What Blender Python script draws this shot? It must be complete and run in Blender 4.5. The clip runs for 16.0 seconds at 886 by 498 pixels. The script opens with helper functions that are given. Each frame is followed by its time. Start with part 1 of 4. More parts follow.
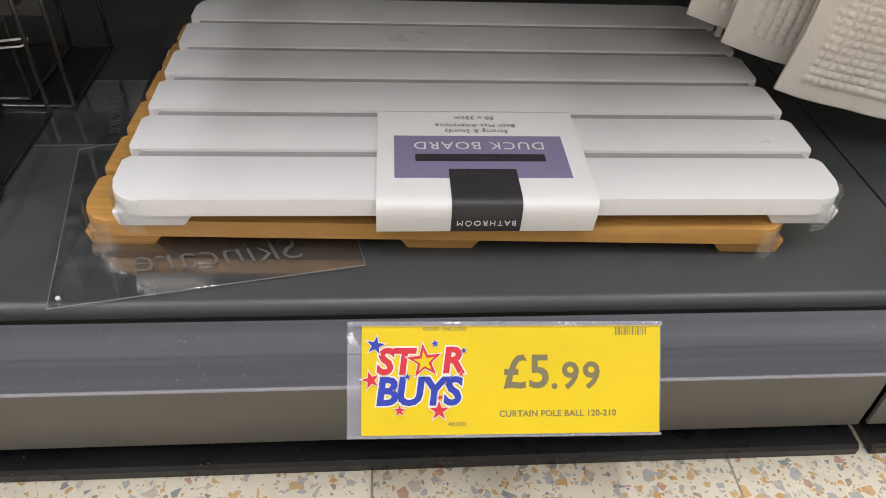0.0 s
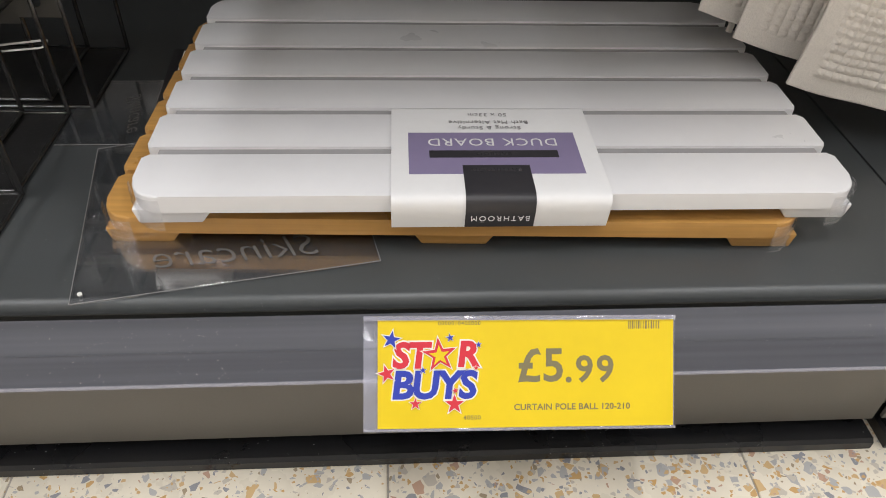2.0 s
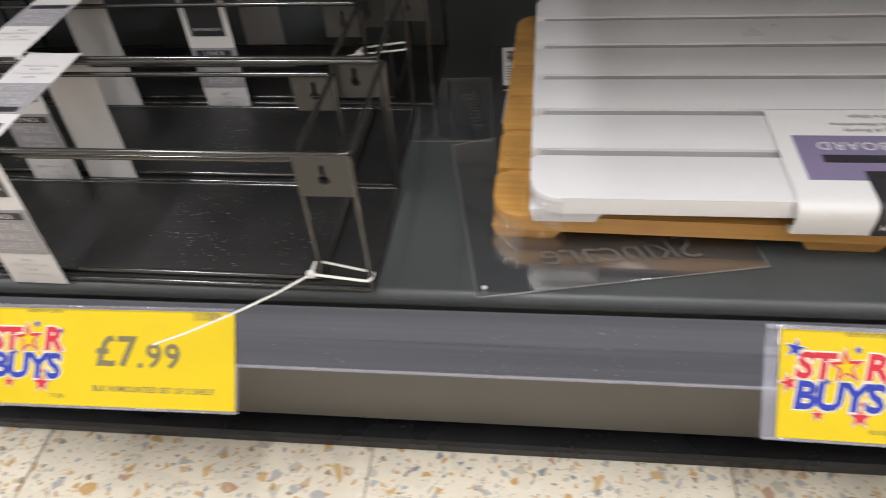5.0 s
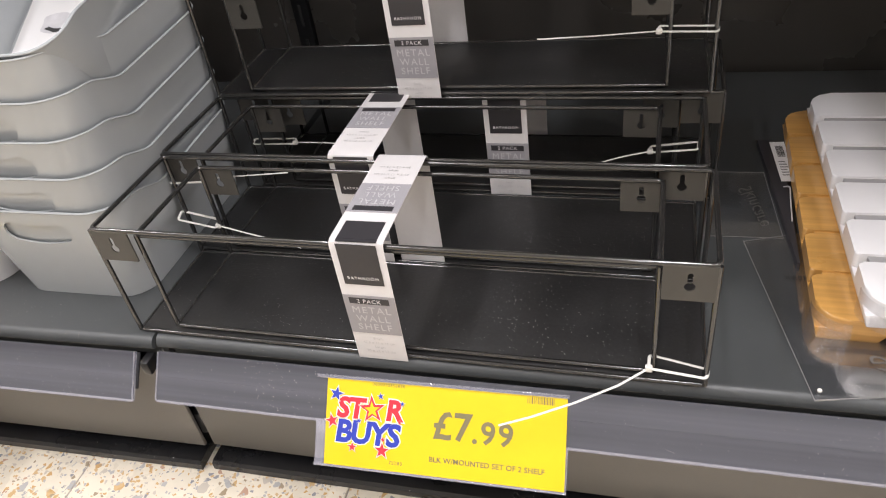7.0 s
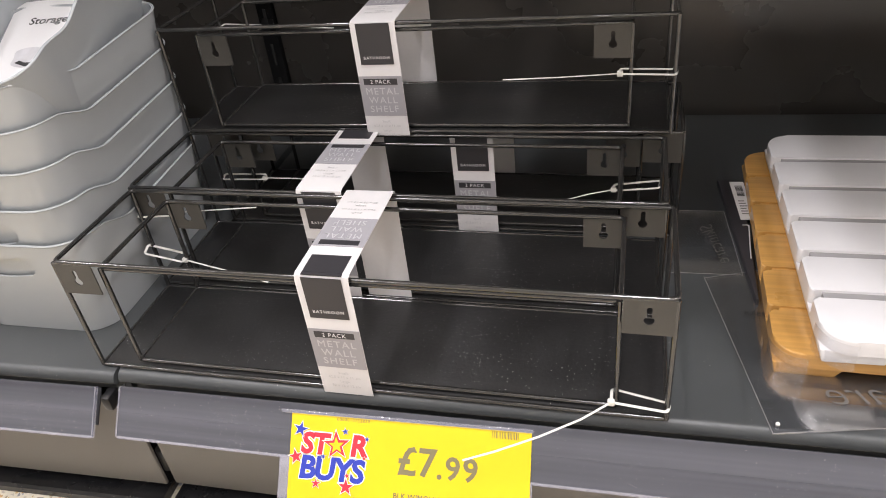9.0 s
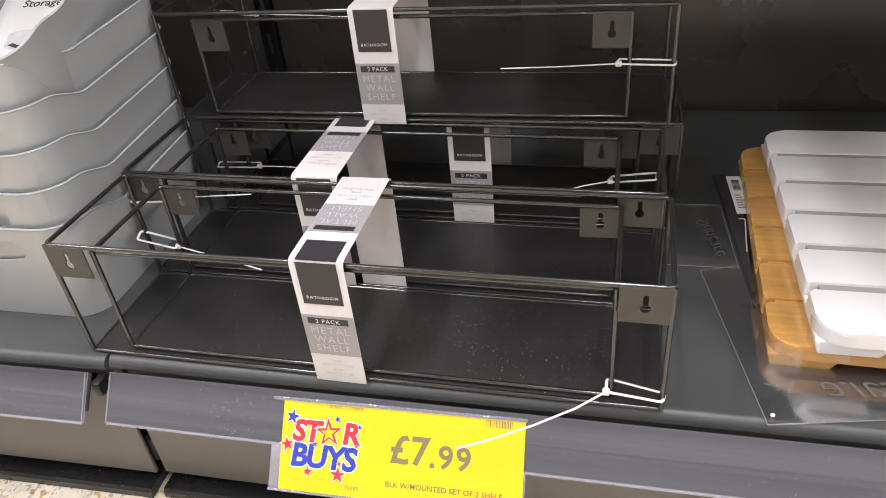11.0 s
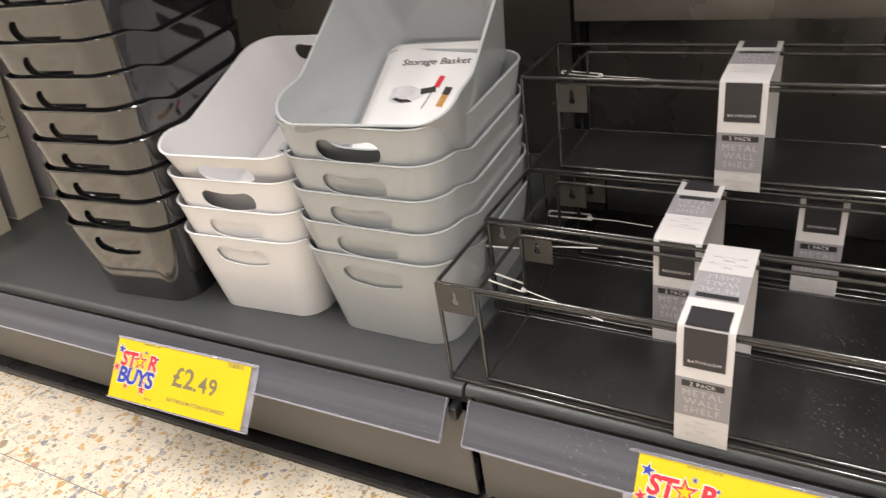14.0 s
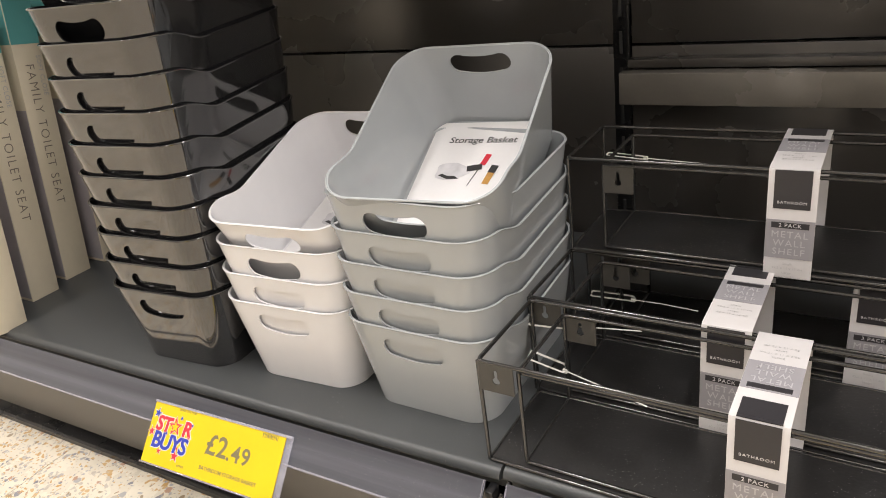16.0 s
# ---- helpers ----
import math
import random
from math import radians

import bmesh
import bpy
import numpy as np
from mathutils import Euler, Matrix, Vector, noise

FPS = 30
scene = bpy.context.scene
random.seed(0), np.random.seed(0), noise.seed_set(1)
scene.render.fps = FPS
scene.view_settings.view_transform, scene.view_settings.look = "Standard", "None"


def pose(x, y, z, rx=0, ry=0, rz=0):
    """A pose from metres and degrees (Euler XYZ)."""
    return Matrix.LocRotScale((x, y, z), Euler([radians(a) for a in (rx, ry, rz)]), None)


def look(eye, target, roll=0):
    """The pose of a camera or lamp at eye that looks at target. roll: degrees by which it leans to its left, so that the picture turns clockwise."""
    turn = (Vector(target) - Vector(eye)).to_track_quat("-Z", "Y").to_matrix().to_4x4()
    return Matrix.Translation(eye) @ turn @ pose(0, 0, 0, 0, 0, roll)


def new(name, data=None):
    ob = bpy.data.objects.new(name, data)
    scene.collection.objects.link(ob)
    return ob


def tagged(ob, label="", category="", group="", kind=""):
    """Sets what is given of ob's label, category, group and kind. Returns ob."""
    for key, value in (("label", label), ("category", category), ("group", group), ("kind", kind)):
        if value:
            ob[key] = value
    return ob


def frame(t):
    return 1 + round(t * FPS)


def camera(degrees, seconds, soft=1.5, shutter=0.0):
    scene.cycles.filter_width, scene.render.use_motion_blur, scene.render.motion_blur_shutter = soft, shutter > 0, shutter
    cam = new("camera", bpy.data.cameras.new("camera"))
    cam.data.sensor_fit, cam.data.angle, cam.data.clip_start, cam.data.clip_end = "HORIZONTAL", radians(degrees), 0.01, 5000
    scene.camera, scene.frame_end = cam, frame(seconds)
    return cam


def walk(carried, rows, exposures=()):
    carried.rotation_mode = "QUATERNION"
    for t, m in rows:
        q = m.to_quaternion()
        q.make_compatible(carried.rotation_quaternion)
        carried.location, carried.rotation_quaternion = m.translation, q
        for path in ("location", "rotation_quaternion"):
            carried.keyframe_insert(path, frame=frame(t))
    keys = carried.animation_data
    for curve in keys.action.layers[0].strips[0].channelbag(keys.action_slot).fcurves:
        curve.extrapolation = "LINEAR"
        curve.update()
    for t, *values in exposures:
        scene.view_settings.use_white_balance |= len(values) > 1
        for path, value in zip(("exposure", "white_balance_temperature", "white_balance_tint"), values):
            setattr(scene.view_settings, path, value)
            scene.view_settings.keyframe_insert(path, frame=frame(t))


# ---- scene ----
cam = camera(62.5, 16.0, soft=0.9, shutter=0.5)
PATH = [
    (0, (0.028, -0.326, 0.518), (0.183, 1.175, -0.794), 3.3),
    (0.5, (0.029, -0.325, 0.522), (0.179, 1.175, -0.793), 3.2),
    (1, (0.025, -0.331, 0.514), (0.166, 1.169, -0.802), 3.0),
    (1.5, (0.028, -0.333, 0.517), (0.16, 1.167, -0.799), 2.7),
    (2, (0.025, -0.332, 0.519), (0.151, 1.172, -0.795), 2.3),
    (2.5, (0.024, -0.334, 0.516), (0.142, 1.17, -0.797), 1.9),
    (3, (0.029, -0.332, 0.524), (0.136, 1.173, -0.79), 1.6),
    (3.5, (0.024, -0.337, 0.515), (0.1, 1.161, -0.808), 0.9),
    (4, (-0.003, -0.341, 0.517), (0.015, 1.154, -0.812), 0.1),
    (4.5, (-0.081, -0.338, 0.53), (-0.176, 1.143, -0.81), -2.2),
    (5, (-0.153, -0.334, 0.54), (-0.391, 1.124, -0.808), -5.0),
    (5.2, (-0.179, -0.337, 0.545), (-0.483, 1.108, -0.803), -6.2),
    (7.3, (-0.318, -0.373, 0.612), (-0.84, 1.139, -0.59), -9.0),
    (7.5, (-0.318, -0.372, 0.61), (-0.835, 1.146, -0.585), -8.8),
    (8, (-0.313, -0.375, 0.613), (-0.817, 1.163, -0.562), -8.5),
    (8.5, (-0.306, -0.373, 0.612), (-0.788, 1.186, -0.544), -7.9),
    (9, (-0.306, -0.377, 0.609), (-0.765, 1.201, -0.53), -7.1),
    (11.5, (-0.31, -0.382, 0.598), (-0.758, 1.198, -0.543), -5.8),
    (12, (-0.331, -0.388, 0.607), (-0.83, 1.176, -0.536), -6.1),
    (12.5, (-0.37, -0.402, 0.621), (-0.958, 1.142, -0.506), -6.9),
    (13, (-0.399, -0.417, 0.637), (-1.101, 1.096, -0.467), -8.0),
    (13.5, (-0.431, -0.435, 0.645), (-1.24, 1.048, -0.426), -8.8),
    (14, (-0.451, -0.449, 0.661), (-1.355, 1.01, -0.364), -9.3),
    (14.5, (-0.461, -0.458, 0.676), (-1.433, 0.999, -0.29), -9.3),
    (15, (-0.466, -0.462, 0.675), (-1.476, 1.004, -0.235), -8.9),
    (15.5, (-0.463, -0.452, 0.67), (-1.477, 1.04, -0.193), -8.3),
    (16, (-0.461, -0.451, 0.665), (-1.468, 1.059, -0.176), -8.1),
]
EXPOSURES = [(0.0, -0.4, 6250, 8), (4.0, -0.4, 6250, 8), (7.5, 0.08, 6350, 13), (12.5, 0.15, 6350, 13), (14.0, -0.06, 6700, 11), (16.0, -0.08, 6700, 11)]
walk(cam, [(t, look(eye, target, roll)) for t, eye, target, roll in PATH], EXPOSURES)

# ---- light: a shop with rows of ceiling lights ----
world = bpy.data.worlds.new("shop")
world.use_nodes = True
world.node_tree.nodes["Background"].inputs[0].default_value = (1.0, 0.96, 0.9, 1)
world.node_tree.nodes["Background"].inputs[1].default_value = 0.12
scene.world = world
FLOOR, SHELF, BACK = -0.012, 0.17, 0.565


def strip_light(x, y, length, power):
    data = bpy.data.lights.new("ceiling_strip", "AREA")
    data.shape, data.size, data.size_y, data.energy = "RECTANGLE", 0.16, length, power
    data.color = (0.985, 0.955, 0.95)
    lamp = new("ceiling_strip", data)
    lamp.matrix_world = pose(x, y, 3.15, 0, 0, 0)


LIGHT = 44.0
for lx in (-3.4, -1.7, 0.0, 1.7, 3.4):
    strip_light(lx, -0.45, 1.6, LIGHT)
    strip_light(lx, -2.3, 1.2, LIGHT * 0.3)


# ---- materials ----
def mat(name, colour, rough=0.5, metal=0.0, spec=0.5, grain=0.0, scale=300.0, bump=0.0, stain=0.0, stain_scale=14.0, coat=0.0, seed=0.0):
    m = bpy.data.materials.new(name)
    m.use_nodes = True
    nt = m.node_tree
    b = nt.nodes["Principled BSDF"]
    b.inputs["Base Color"].default_value = (*colour, 1)
    b.inputs["Roughness"].default_value = rough
    b.inputs["Metallic"].default_value = metal
    b.inputs["Specular IOR Level"].default_value = spec
    b.inputs["Coat Weight"].default_value = coat
    b.inputs["Coat Roughness"].default_value = 0.08
    if grain or stain or bump:
        co = nt.nodes.new("ShaderNodeTexCoord")
        n1 = nt.nodes.new("ShaderNodeTexNoise")
        n1.inputs["Scale"].default_value, n1.inputs["Detail"].default_value = scale, 5
        n2 = nt.nodes.new("ShaderNodeTexNoise")
        n2.inputs["Scale"].default_value, n2.inputs["Detail"].default_value = stain_scale, 6
        for n in (n1, n2):
            nt.links.new(co.outputs["Object"], n.inputs["Vector"])
        mix1 = nt.nodes.new("ShaderNodeMix")
        mix1.data_type = "RGBA"
        mix1.inputs["A"].default_value = (*[c * (1 - grain) for c in colour], 1)
        mix1.inputs["B"].default_value = (*[min(1, c * (1 + grain)) for c in colour], 1)
        nt.links.new(n1.outputs["Fac"], mix1.inputs["Factor"])
        mix2 = nt.nodes.new("ShaderNodeMix")
        mix2.data_type, mix2.blend_type = "RGBA", "MULTIPLY"
        mix2.inputs["Factor"].default_value = 1.0
        ramp = nt.nodes.new("ShaderNodeMapRange")
        ramp.inputs["From Min"].default_value, ramp.inputs["From Max"].default_value = 0.3, 0.7
        ramp.inputs["To Min"].default_value, ramp.inputs["To Max"].default_value = 1 - stain, 1 + stain * 0.3
        nt.links.new(n2.outputs["Fac"], ramp.inputs["Value"])
        nt.links.new(mix1.outputs["Result"], mix2.inputs["A"])
        nt.links.new(ramp.outputs["Result"], mix2.inputs["B"])
        nt.links.new(mix2.outputs["Result"], b.inputs["Base Color"])
        rr = nt.nodes.new("ShaderNodeMapRange")
        rr.inputs["To Min"].default_value, rr.inputs["To Max"].default_value = max(0.02, rough - 0.1), min(1, rough + 0.1)
        nt.links.new(n2.outputs["Fac"], rr.inputs["Value"])
        nt.links.new(rr.outputs["Result"], b.inputs["Roughness"])
        if bump:
            bu = nt.nodes.new("ShaderNodeBump")
            bu.inputs["Strength"].default_value, bu.inputs["Distance"].default_value = bump, 0.0008
            nt.links.new(n1.outputs["Fac"], bu.inputs["Height"])
            nt.links.new(bu.outputs["Normal"], b.inputs["Normal"])
    return m


def dusty(m, density=180.0, amount=0.085, pale=0.5):
    """Pale specks of dust, strewn unevenly."""
    nt = m.node_tree
    b = nt.nodes["Principled BSDF"]
    co = nt.nodes.new("ShaderNodeTexCoord")
    v = nt.nodes.new("ShaderNodeTexVoronoi")
    v.inputs["Scale"].default_value = density
    big = nt.nodes.new("ShaderNodeTexNoise")
    big.inputs["Scale"].default_value = 9
    nt.links.new(co.outputs["Object"], v.inputs["Vector"])
    nt.links.new(co.outputs["Object"], big.inputs["Vector"])
    lim = nt.nodes.new("ShaderNodeMapRange")
    lim.inputs["From Min"].default_value, lim.inputs["From Max"].default_value = 0.3, 0.8
    lim.inputs["To Min"].default_value, lim.inputs["To Max"].default_value = 0.0, amount * 2.2
    nt.links.new(big.outputs["Fac"], lim.inputs["Value"])
    rnd = nt.nodes.new("ShaderNodeSeparateColor")
    nt.links.new(v.outputs["Color"], rnd.inputs["Color"])
    size = nt.nodes.new("ShaderNodeMath")
    size.operation = "MULTIPLY"
    nt.links.new(lim.outputs["Result"], size.inputs[0])
    nt.links.new(rnd.outputs["Red"], size.inputs[1])
    less = nt.nodes.new("ShaderNodeMath")
    less.operation = "LESS_THAN"
    nt.links.new(v.outputs["Distance"], less.inputs[0])
    nt.links.new(size.outputs[0], less.inputs[1])
    src = b.inputs["Base Color"].links[0].from_socket
    mix = nt.nodes.new("ShaderNodeMix")
    mix.data_type = "RGBA"
    mix.inputs["B"].default_value = (pale, pale * 0.97, pale * 0.92, 1)
    nt.links.new(less.outputs[0], mix.inputs["Factor"])
    nt.links.new(src, mix.inputs["A"])
    nt.links.new(mix.outputs["Result"], b.inputs["Base Color"])
    return m


def terrazzo():
    m = mat("terrazzo", (0.735, 0.67, 0.55), 0.28, grain=0.05, scale=120, stain=0.08, stain_scale=20)
    nt = m.node_tree
    b = nt.nodes["Principled BSDF"]
    last = b.inputs["Base Color"].links[0].from_socket
    co = nt.nodes.new("ShaderNodeTexCoord")
    info = nt.nodes.new("ShaderNodeObjectInfo")
    shift = nt.nodes.new("ShaderNodeVectorMath")
    shift.operation = "MULTIPLY_ADD"
    shift.inputs[1].default_value = (1, 1, 1)
    nt.links.new(co.outputs["Object"], shift.inputs[0])
    many = nt.nodes.new("ShaderNodeMath")
    many.operation = "MULTIPLY"
    many.inputs[1].default_value = 37.0
    nt.links.new(info.outputs["Random"], many.inputs[0])
    nt.links.new(many.outputs[0], shift.inputs[2])
    warp = nt.nodes.new("ShaderNodeTexNoise")
    warp.inputs["Scale"].default_value = 90
    nt.links.new(shift.outputs[0], warp.inputs["Vector"])
    add = nt.nodes.new("ShaderNodeVectorMath")
    add.operation = "MULTIPLY_ADD"
    add.inputs[1].default_value = (0.004, 0.004, 0.004)
    nt.links.new(warp.outputs["Color"], add.inputs[0])
    nt.links.new(shift.outputs[0], add.inputs[2])
    for scale, reach, share in ((95, 0.11, 0.22), (160, 0.12, 0.26), (300, 0.12, 0.24)):
        v = nt.nodes.new("ShaderNodeTexVoronoi")
        v.inputs["Scale"].default_value = scale
        nt.links.new(add.outputs[0], v.inputs["Vector"])
        edge = nt.nodes.new("ShaderNodeTexVoronoi")
        edge.feature = "DISTANCE_TO_EDGE"
        edge.inputs["Scale"].default_value = scale
        nt.links.new(add.outputs[0], edge.inputs["Vector"])
        sep = nt.nodes.new("ShaderNodeSeparateColor")
        nt.links.new(v.outputs["Color"], sep.inputs["Color"])
        lim = nt.nodes.new("ShaderNodeMath")
        lim.operation = "MULTIPLY_ADD"
        lim.inputs[1].default_value, lim.inputs[2].default_value = reach * 2.2, 0.02
        nt.links.new(sep.outputs["Green"], lim.inputs[0])
        inside = nt.nodes.new("ShaderNodeMath")
        inside.operation = "GREATER_THAN"
        nt.links.new(edge.outputs["Distance"], inside.inputs[0])
        nt.links.new(lim.outputs[0], inside.inputs[1])
        some = nt.nodes.new("ShaderNodeMath")
        some.operation = "LESS_THAN"
        some.inputs[1].default_value = share
        nt.links.new(sep.outputs["Blue"], some.inputs[0])
        both = nt.nodes.new("ShaderNodeMath")
        both.operation = "MULTIPLY"
        nt.links.new(inside.outputs[0], both.inputs[0])
        nt.links.new(some.outputs[0], both.inputs[1])
        ramp = nt.nodes.new("ShaderNodeValToRGB")
        ramp.color_ramp.interpolation = "CONSTANT"
        e = ramp.color_ramp.elements
        e[0].position, e[0].color = 0.0, (0.54, 0.34, 0.14, 1)
        e[1].position, e[1].color = 0.2, (0.42, 0.41, 0.4, 1)
        for at, c in ((0.4, (0.58, 0.4, 0.2)), (0.58, (0.27, 0.27, 0.29)), (0.68, (0.52, 0.47, 0.4)), (0.88, (0.48, 0.31, 0.22)), (0.93, (0.34, 0.27, 0.18))):
            n = e.new(at)
            n.color = (*c, 1)
        nt.links.new(sep.outputs["Red"], ramp.inputs["Fac"])
        mix = nt.nodes.new("ShaderNodeMix")
        mix.data_type = "RGBA"
        nt.links.new(both.outputs[0], mix.inputs["Factor"])
        nt.links.new(last, mix.inputs["A"])
        nt.links.new(ramp.outputs["Color"], mix.inputs["B"])
        last = mix.outputs["Result"]
    nt.links.new(last, b.inputs["Base Color"])
    return m


def bamboo():
    m = mat("bamboo", (0.58, 0.31, 0.085), 0.3, grain=0.1, scale=60, stain=0.14, stain_scale=12, coat=0.6)
    nt = m.node_tree
    b = nt.nodes["Principled BSDF"]
    src = b.inputs["Base Color"].links[0].from_socket
    co = nt.nodes.new("ShaderNodeTexCoord")
    mp = nt.nodes.new("ShaderNodeMapping")
    mp.inputs["Scale"].default_value = (6, 260, 260)
    n = nt.nodes.new("ShaderNodeTexNoise")
    n.inputs["Scale"].default_value, n.inputs["Detail"].default_value = 1.0, 4
    nt.links.new(co.outputs["Object"], mp.inputs["Vector"])
    nt.links.new(mp.outputs[0], n.inputs["Vector"])
    r = nt.nodes.new("ShaderNodeMapRange")
    r.inputs["To Min"].default_value, r.inputs["To Max"].default_value = 0.72, 1.25
    nt.links.new(n.outputs["Fac"], r.inputs["Value"])
    mix = nt.nodes.new("ShaderNodeMix")
    mix.data_type, mix.blend_type = "RGBA", "MULTIPLY"
    mix.inputs["Factor"].default_value = 1
    nt.links.new(src, mix.inputs["A"])
    nt.links.new(r.outputs["Result"], mix.inputs["B"])
    nt.links.new(mix.outputs["Result"], b.inputs["Base Color"])
    return m


def clear(name, tint, milky, rough, streak=0.0, gloss=0.04, crinkle=0.0):
    """Clear plastic: seen through, with a faint milky haze and a gloss."""
    m = bpy.data.materials.new(name)
    m.use_nodes = True
    nt = m.node_tree
    b = nt.nodes["Principled BSDF"]
    b.inputs["Base Color"].default_value = (*tint, 1)
    b.inputs["Roughness"].default_value = rough
    tr = nt.nodes.new("ShaderNodeBsdfTransparent")
    tr.inputs["Color"].default_value = (0.985, 0.985, 1.0, 1)
    mix = nt.nodes.new("ShaderNodeMixShader")
    mix.inputs["Fac"].default_value = milky
    if streak:
        co = nt.nodes.new("ShaderNodeTexCoord")
        mp = nt.nodes.new("ShaderNodeMapping")
        mp.inputs["Scale"].default_value = (0.6, 70, 70)
        n = nt.nodes.new("ShaderNodeTexNoise")
        n.inputs["Scale"].default_value, n.inputs["Detail"].default_value = 1.0, 1
        r = nt.nodes.new("ShaderNodeMapRange")
        r.inputs["From Min"].default_value, r.inputs["From Max"].default_value = 0.3, 0.75
        r.inputs["To Min"].default_value, r.inputs["To Max"].default_value = milky * (1 - streak), milky * (1 + streak)
        nt.links.new(co.outputs["Object"], mp.inputs["Vector"])
        nt.links.new(mp.outputs[0], n.inputs["Vector"])
        nt.links.new(n.outputs["Fac"], r.inputs["Value"])
        nt.links.new(r.outputs["Result"], mix.inputs["Fac"])
    gl = nt.nodes.new("ShaderNodeBsdfGlossy")
    gl.inputs["Roughness"].default_value = 0.06
    if crinkle:
        cco = nt.nodes.new("ShaderNodeTexCoord")
        cmp_ = nt.nodes.new("ShaderNodeMapping")
        cmp_.inputs["Rotation"].default_value = (0.3, 0.5, 0.4)
        cmp_.inputs["Scale"].default_value = (70, 70, 420)
        cn = nt.nodes.new("ShaderNodeTexNoise")
        cn.inputs["Scale"].default_value, cn.inputs["Detail"].default_value = 1.0, 3
        cb = nt.nodes.new("ShaderNodeBump")
        cb.inputs["Strength"].default_value, cb.inputs["Distance"].default_value = crinkle, 0.003
        nt.links.new(cco.outputs["Object"], cmp_.inputs["Vector"])
        nt.links.new(cmp_.outputs[0], cn.inputs["Vector"])
        nt.links.new(cn.outputs["Fac"], cb.inputs["Height"])
        nt.links.new(cb.outputs["Normal"], gl.inputs["Normal"])
    facing = nt.nodes.new("ShaderNodeLayerWeight")
    steep = nt.nodes.new("ShaderNodeMath")
    steep.operation = "POWER"
    steep.inputs[1].default_value = 3.0
    nt.links.new(facing.outputs["Facing"], steep.inputs[0])
    fr = nt.nodes.new("ShaderNodeMapRange")
    fr.inputs["To Min"].default_value, fr.inputs["To Max"].default_value = gloss, 0.9
    nt.links.new(steep.outputs[0], fr.inputs["Value"])
    top = nt.nodes.new("ShaderNodeMixShader")
    nt.links.new(tr.outputs[0], mix.inputs[1])
    nt.links.new(b.outputs[0], mix.inputs[2])
    nt.links.new(fr.outputs[0], top.inputs["Fac"])
    nt.links.new(mix.outputs[0], top.inputs[1])
    nt.links.new(gl.outputs[0], top.inputs[2])
    nt.links.new(top.outputs[0], nt.nodes["Material Output"].inputs["Surface"])
    return m


def rail_film():
    """Scuffed plastic strip over black: fine highlight streaks painted along its length, specks of dust."""
    m = mat("rail_film", (0.04, 0.041, 0.05), 0.26, spec=0.7, grain=0.02, scale=40, stain=0.02)
    nt = m.node_tree
    b = nt.nodes["Principled BSDF"]
    co = nt.nodes.new("ShaderNodeTexCoord")
    mp = nt.nodes.new("ShaderNodeMapping")
    mp.inputs["Scale"].default_value = (0.7, 55, 55)
    n = nt.nodes.new("ShaderNodeTexNoise")
    n.inputs["Scale"].default_value, n.inputs["Detail"].default_value = 1.0, 3
    nt.links.new(co.outputs["Object"], mp.inputs["Vector"])
    nt.links.new(mp.outputs[0], n.inputs["Vector"])
    ramp = nt.nodes.new("ShaderNodeValToRGB")
    e = ramp.color_ramp.elements
    e[0].position, e[0].color = 0.3, (0.05, 0.052, 0.064, 1)
    e[1].position, e[1].color = 0.75, (0.125, 0.129, 0.15, 1)
    nt.links.new(n.outputs["Fac"], ramp.inputs["Fac"])
    nt.links.new(ramp.outputs["Color"], b.inputs["Base Color"])
    rr = nt.nodes.new("ShaderNodeMapRange")
    rr.inputs["To Min"].default_value, rr.inputs["To Max"].default_value = 0.08, 0.3
    nt.links.new(n.outputs["Fac"], rr.inputs["Value"])
    nt.links.new(rr.outputs["Result"], b.inputs["Roughness"])
    return dusty(m, 420, 0.1)


TERRAZZO = terrazzo()
GROUT = mat("grout", (0.34, 0.31, 0.27), 0.8, grain=0.2, scale=200)
STEEL_GREY = dusty(mat("grey_powder_coat", (0.062, 0.0665, 0.068), 0.36, grain=0.12, scale=900, bump=0.12, stain=0.12, stain_scale=10), 260, 0.08, 0.3)
STEEL_BACK = mat("back_panel_coat", (0.058, 0.053, 0.048), 0.28, spec=1.0, grain=0.1, scale=800, bump=0.1, stain=0.1, stain_scale=5)
PLINTH_GREY = mat("plinth_coat", (0.16, 0.15, 0.135), 0.45, grain=0.06, scale=600, stain=0.1, stain_scale=8)
BLACK_COAT = dusty(mat("black_coat", (0.012, 0.012, 0.013), 0.28, grain=0.2, scale=500, stain=0.2), 220, 0.08)
BLACK_WIRE = mat("black_wire", (0.02, 0.0194, 0.0187), 0.17, spec=0.9, coat=0.5, grain=0.15, scale=400, stain=0.1, stain_scale=40)
BLACK_TRAY = dusty(mat("black_tray", (0.02, 0.0196, 0.0196), 0.42, grain=0.5, scale=350, bump=0.25, stain=0.45, stain_scale=11), 380, 0.13, 0.45)
# paler and browner than the dark steel: reflected light put into the bar's colour
BAR = mat("bar_coat", (0.21, 0.195, 0.172), 0.25, spec=0.8, grain=0.06, scale=200, stain=0.2, stain_scale=7)
BRACKET = mat("bracket_coat", (0.06, 0.057, 0.051), 0.4, grain=0.08, scale=300, stain=0.1)
WHITE_PAINT = mat("white_lacquer", (0.79, 0.78, 0.79), 0.3, grain=0.02, scale=90, stain=0.03, stain_scale=9, coat=0.3)
# darker copy of the white lacquer: shade of the slat grooves put into colour
GROOVE_SHADE = mat("groove_shade_grey", (0.33, 0.32, 0.32), 0.6, grain=0.04, scale=120, stain=0.06)
BAMBOO = bamboo()
PAPER = mat("white_card", (0.8, 0.79, 0.79), 0.55, grain=0.02, scale=200, stain=0.03)
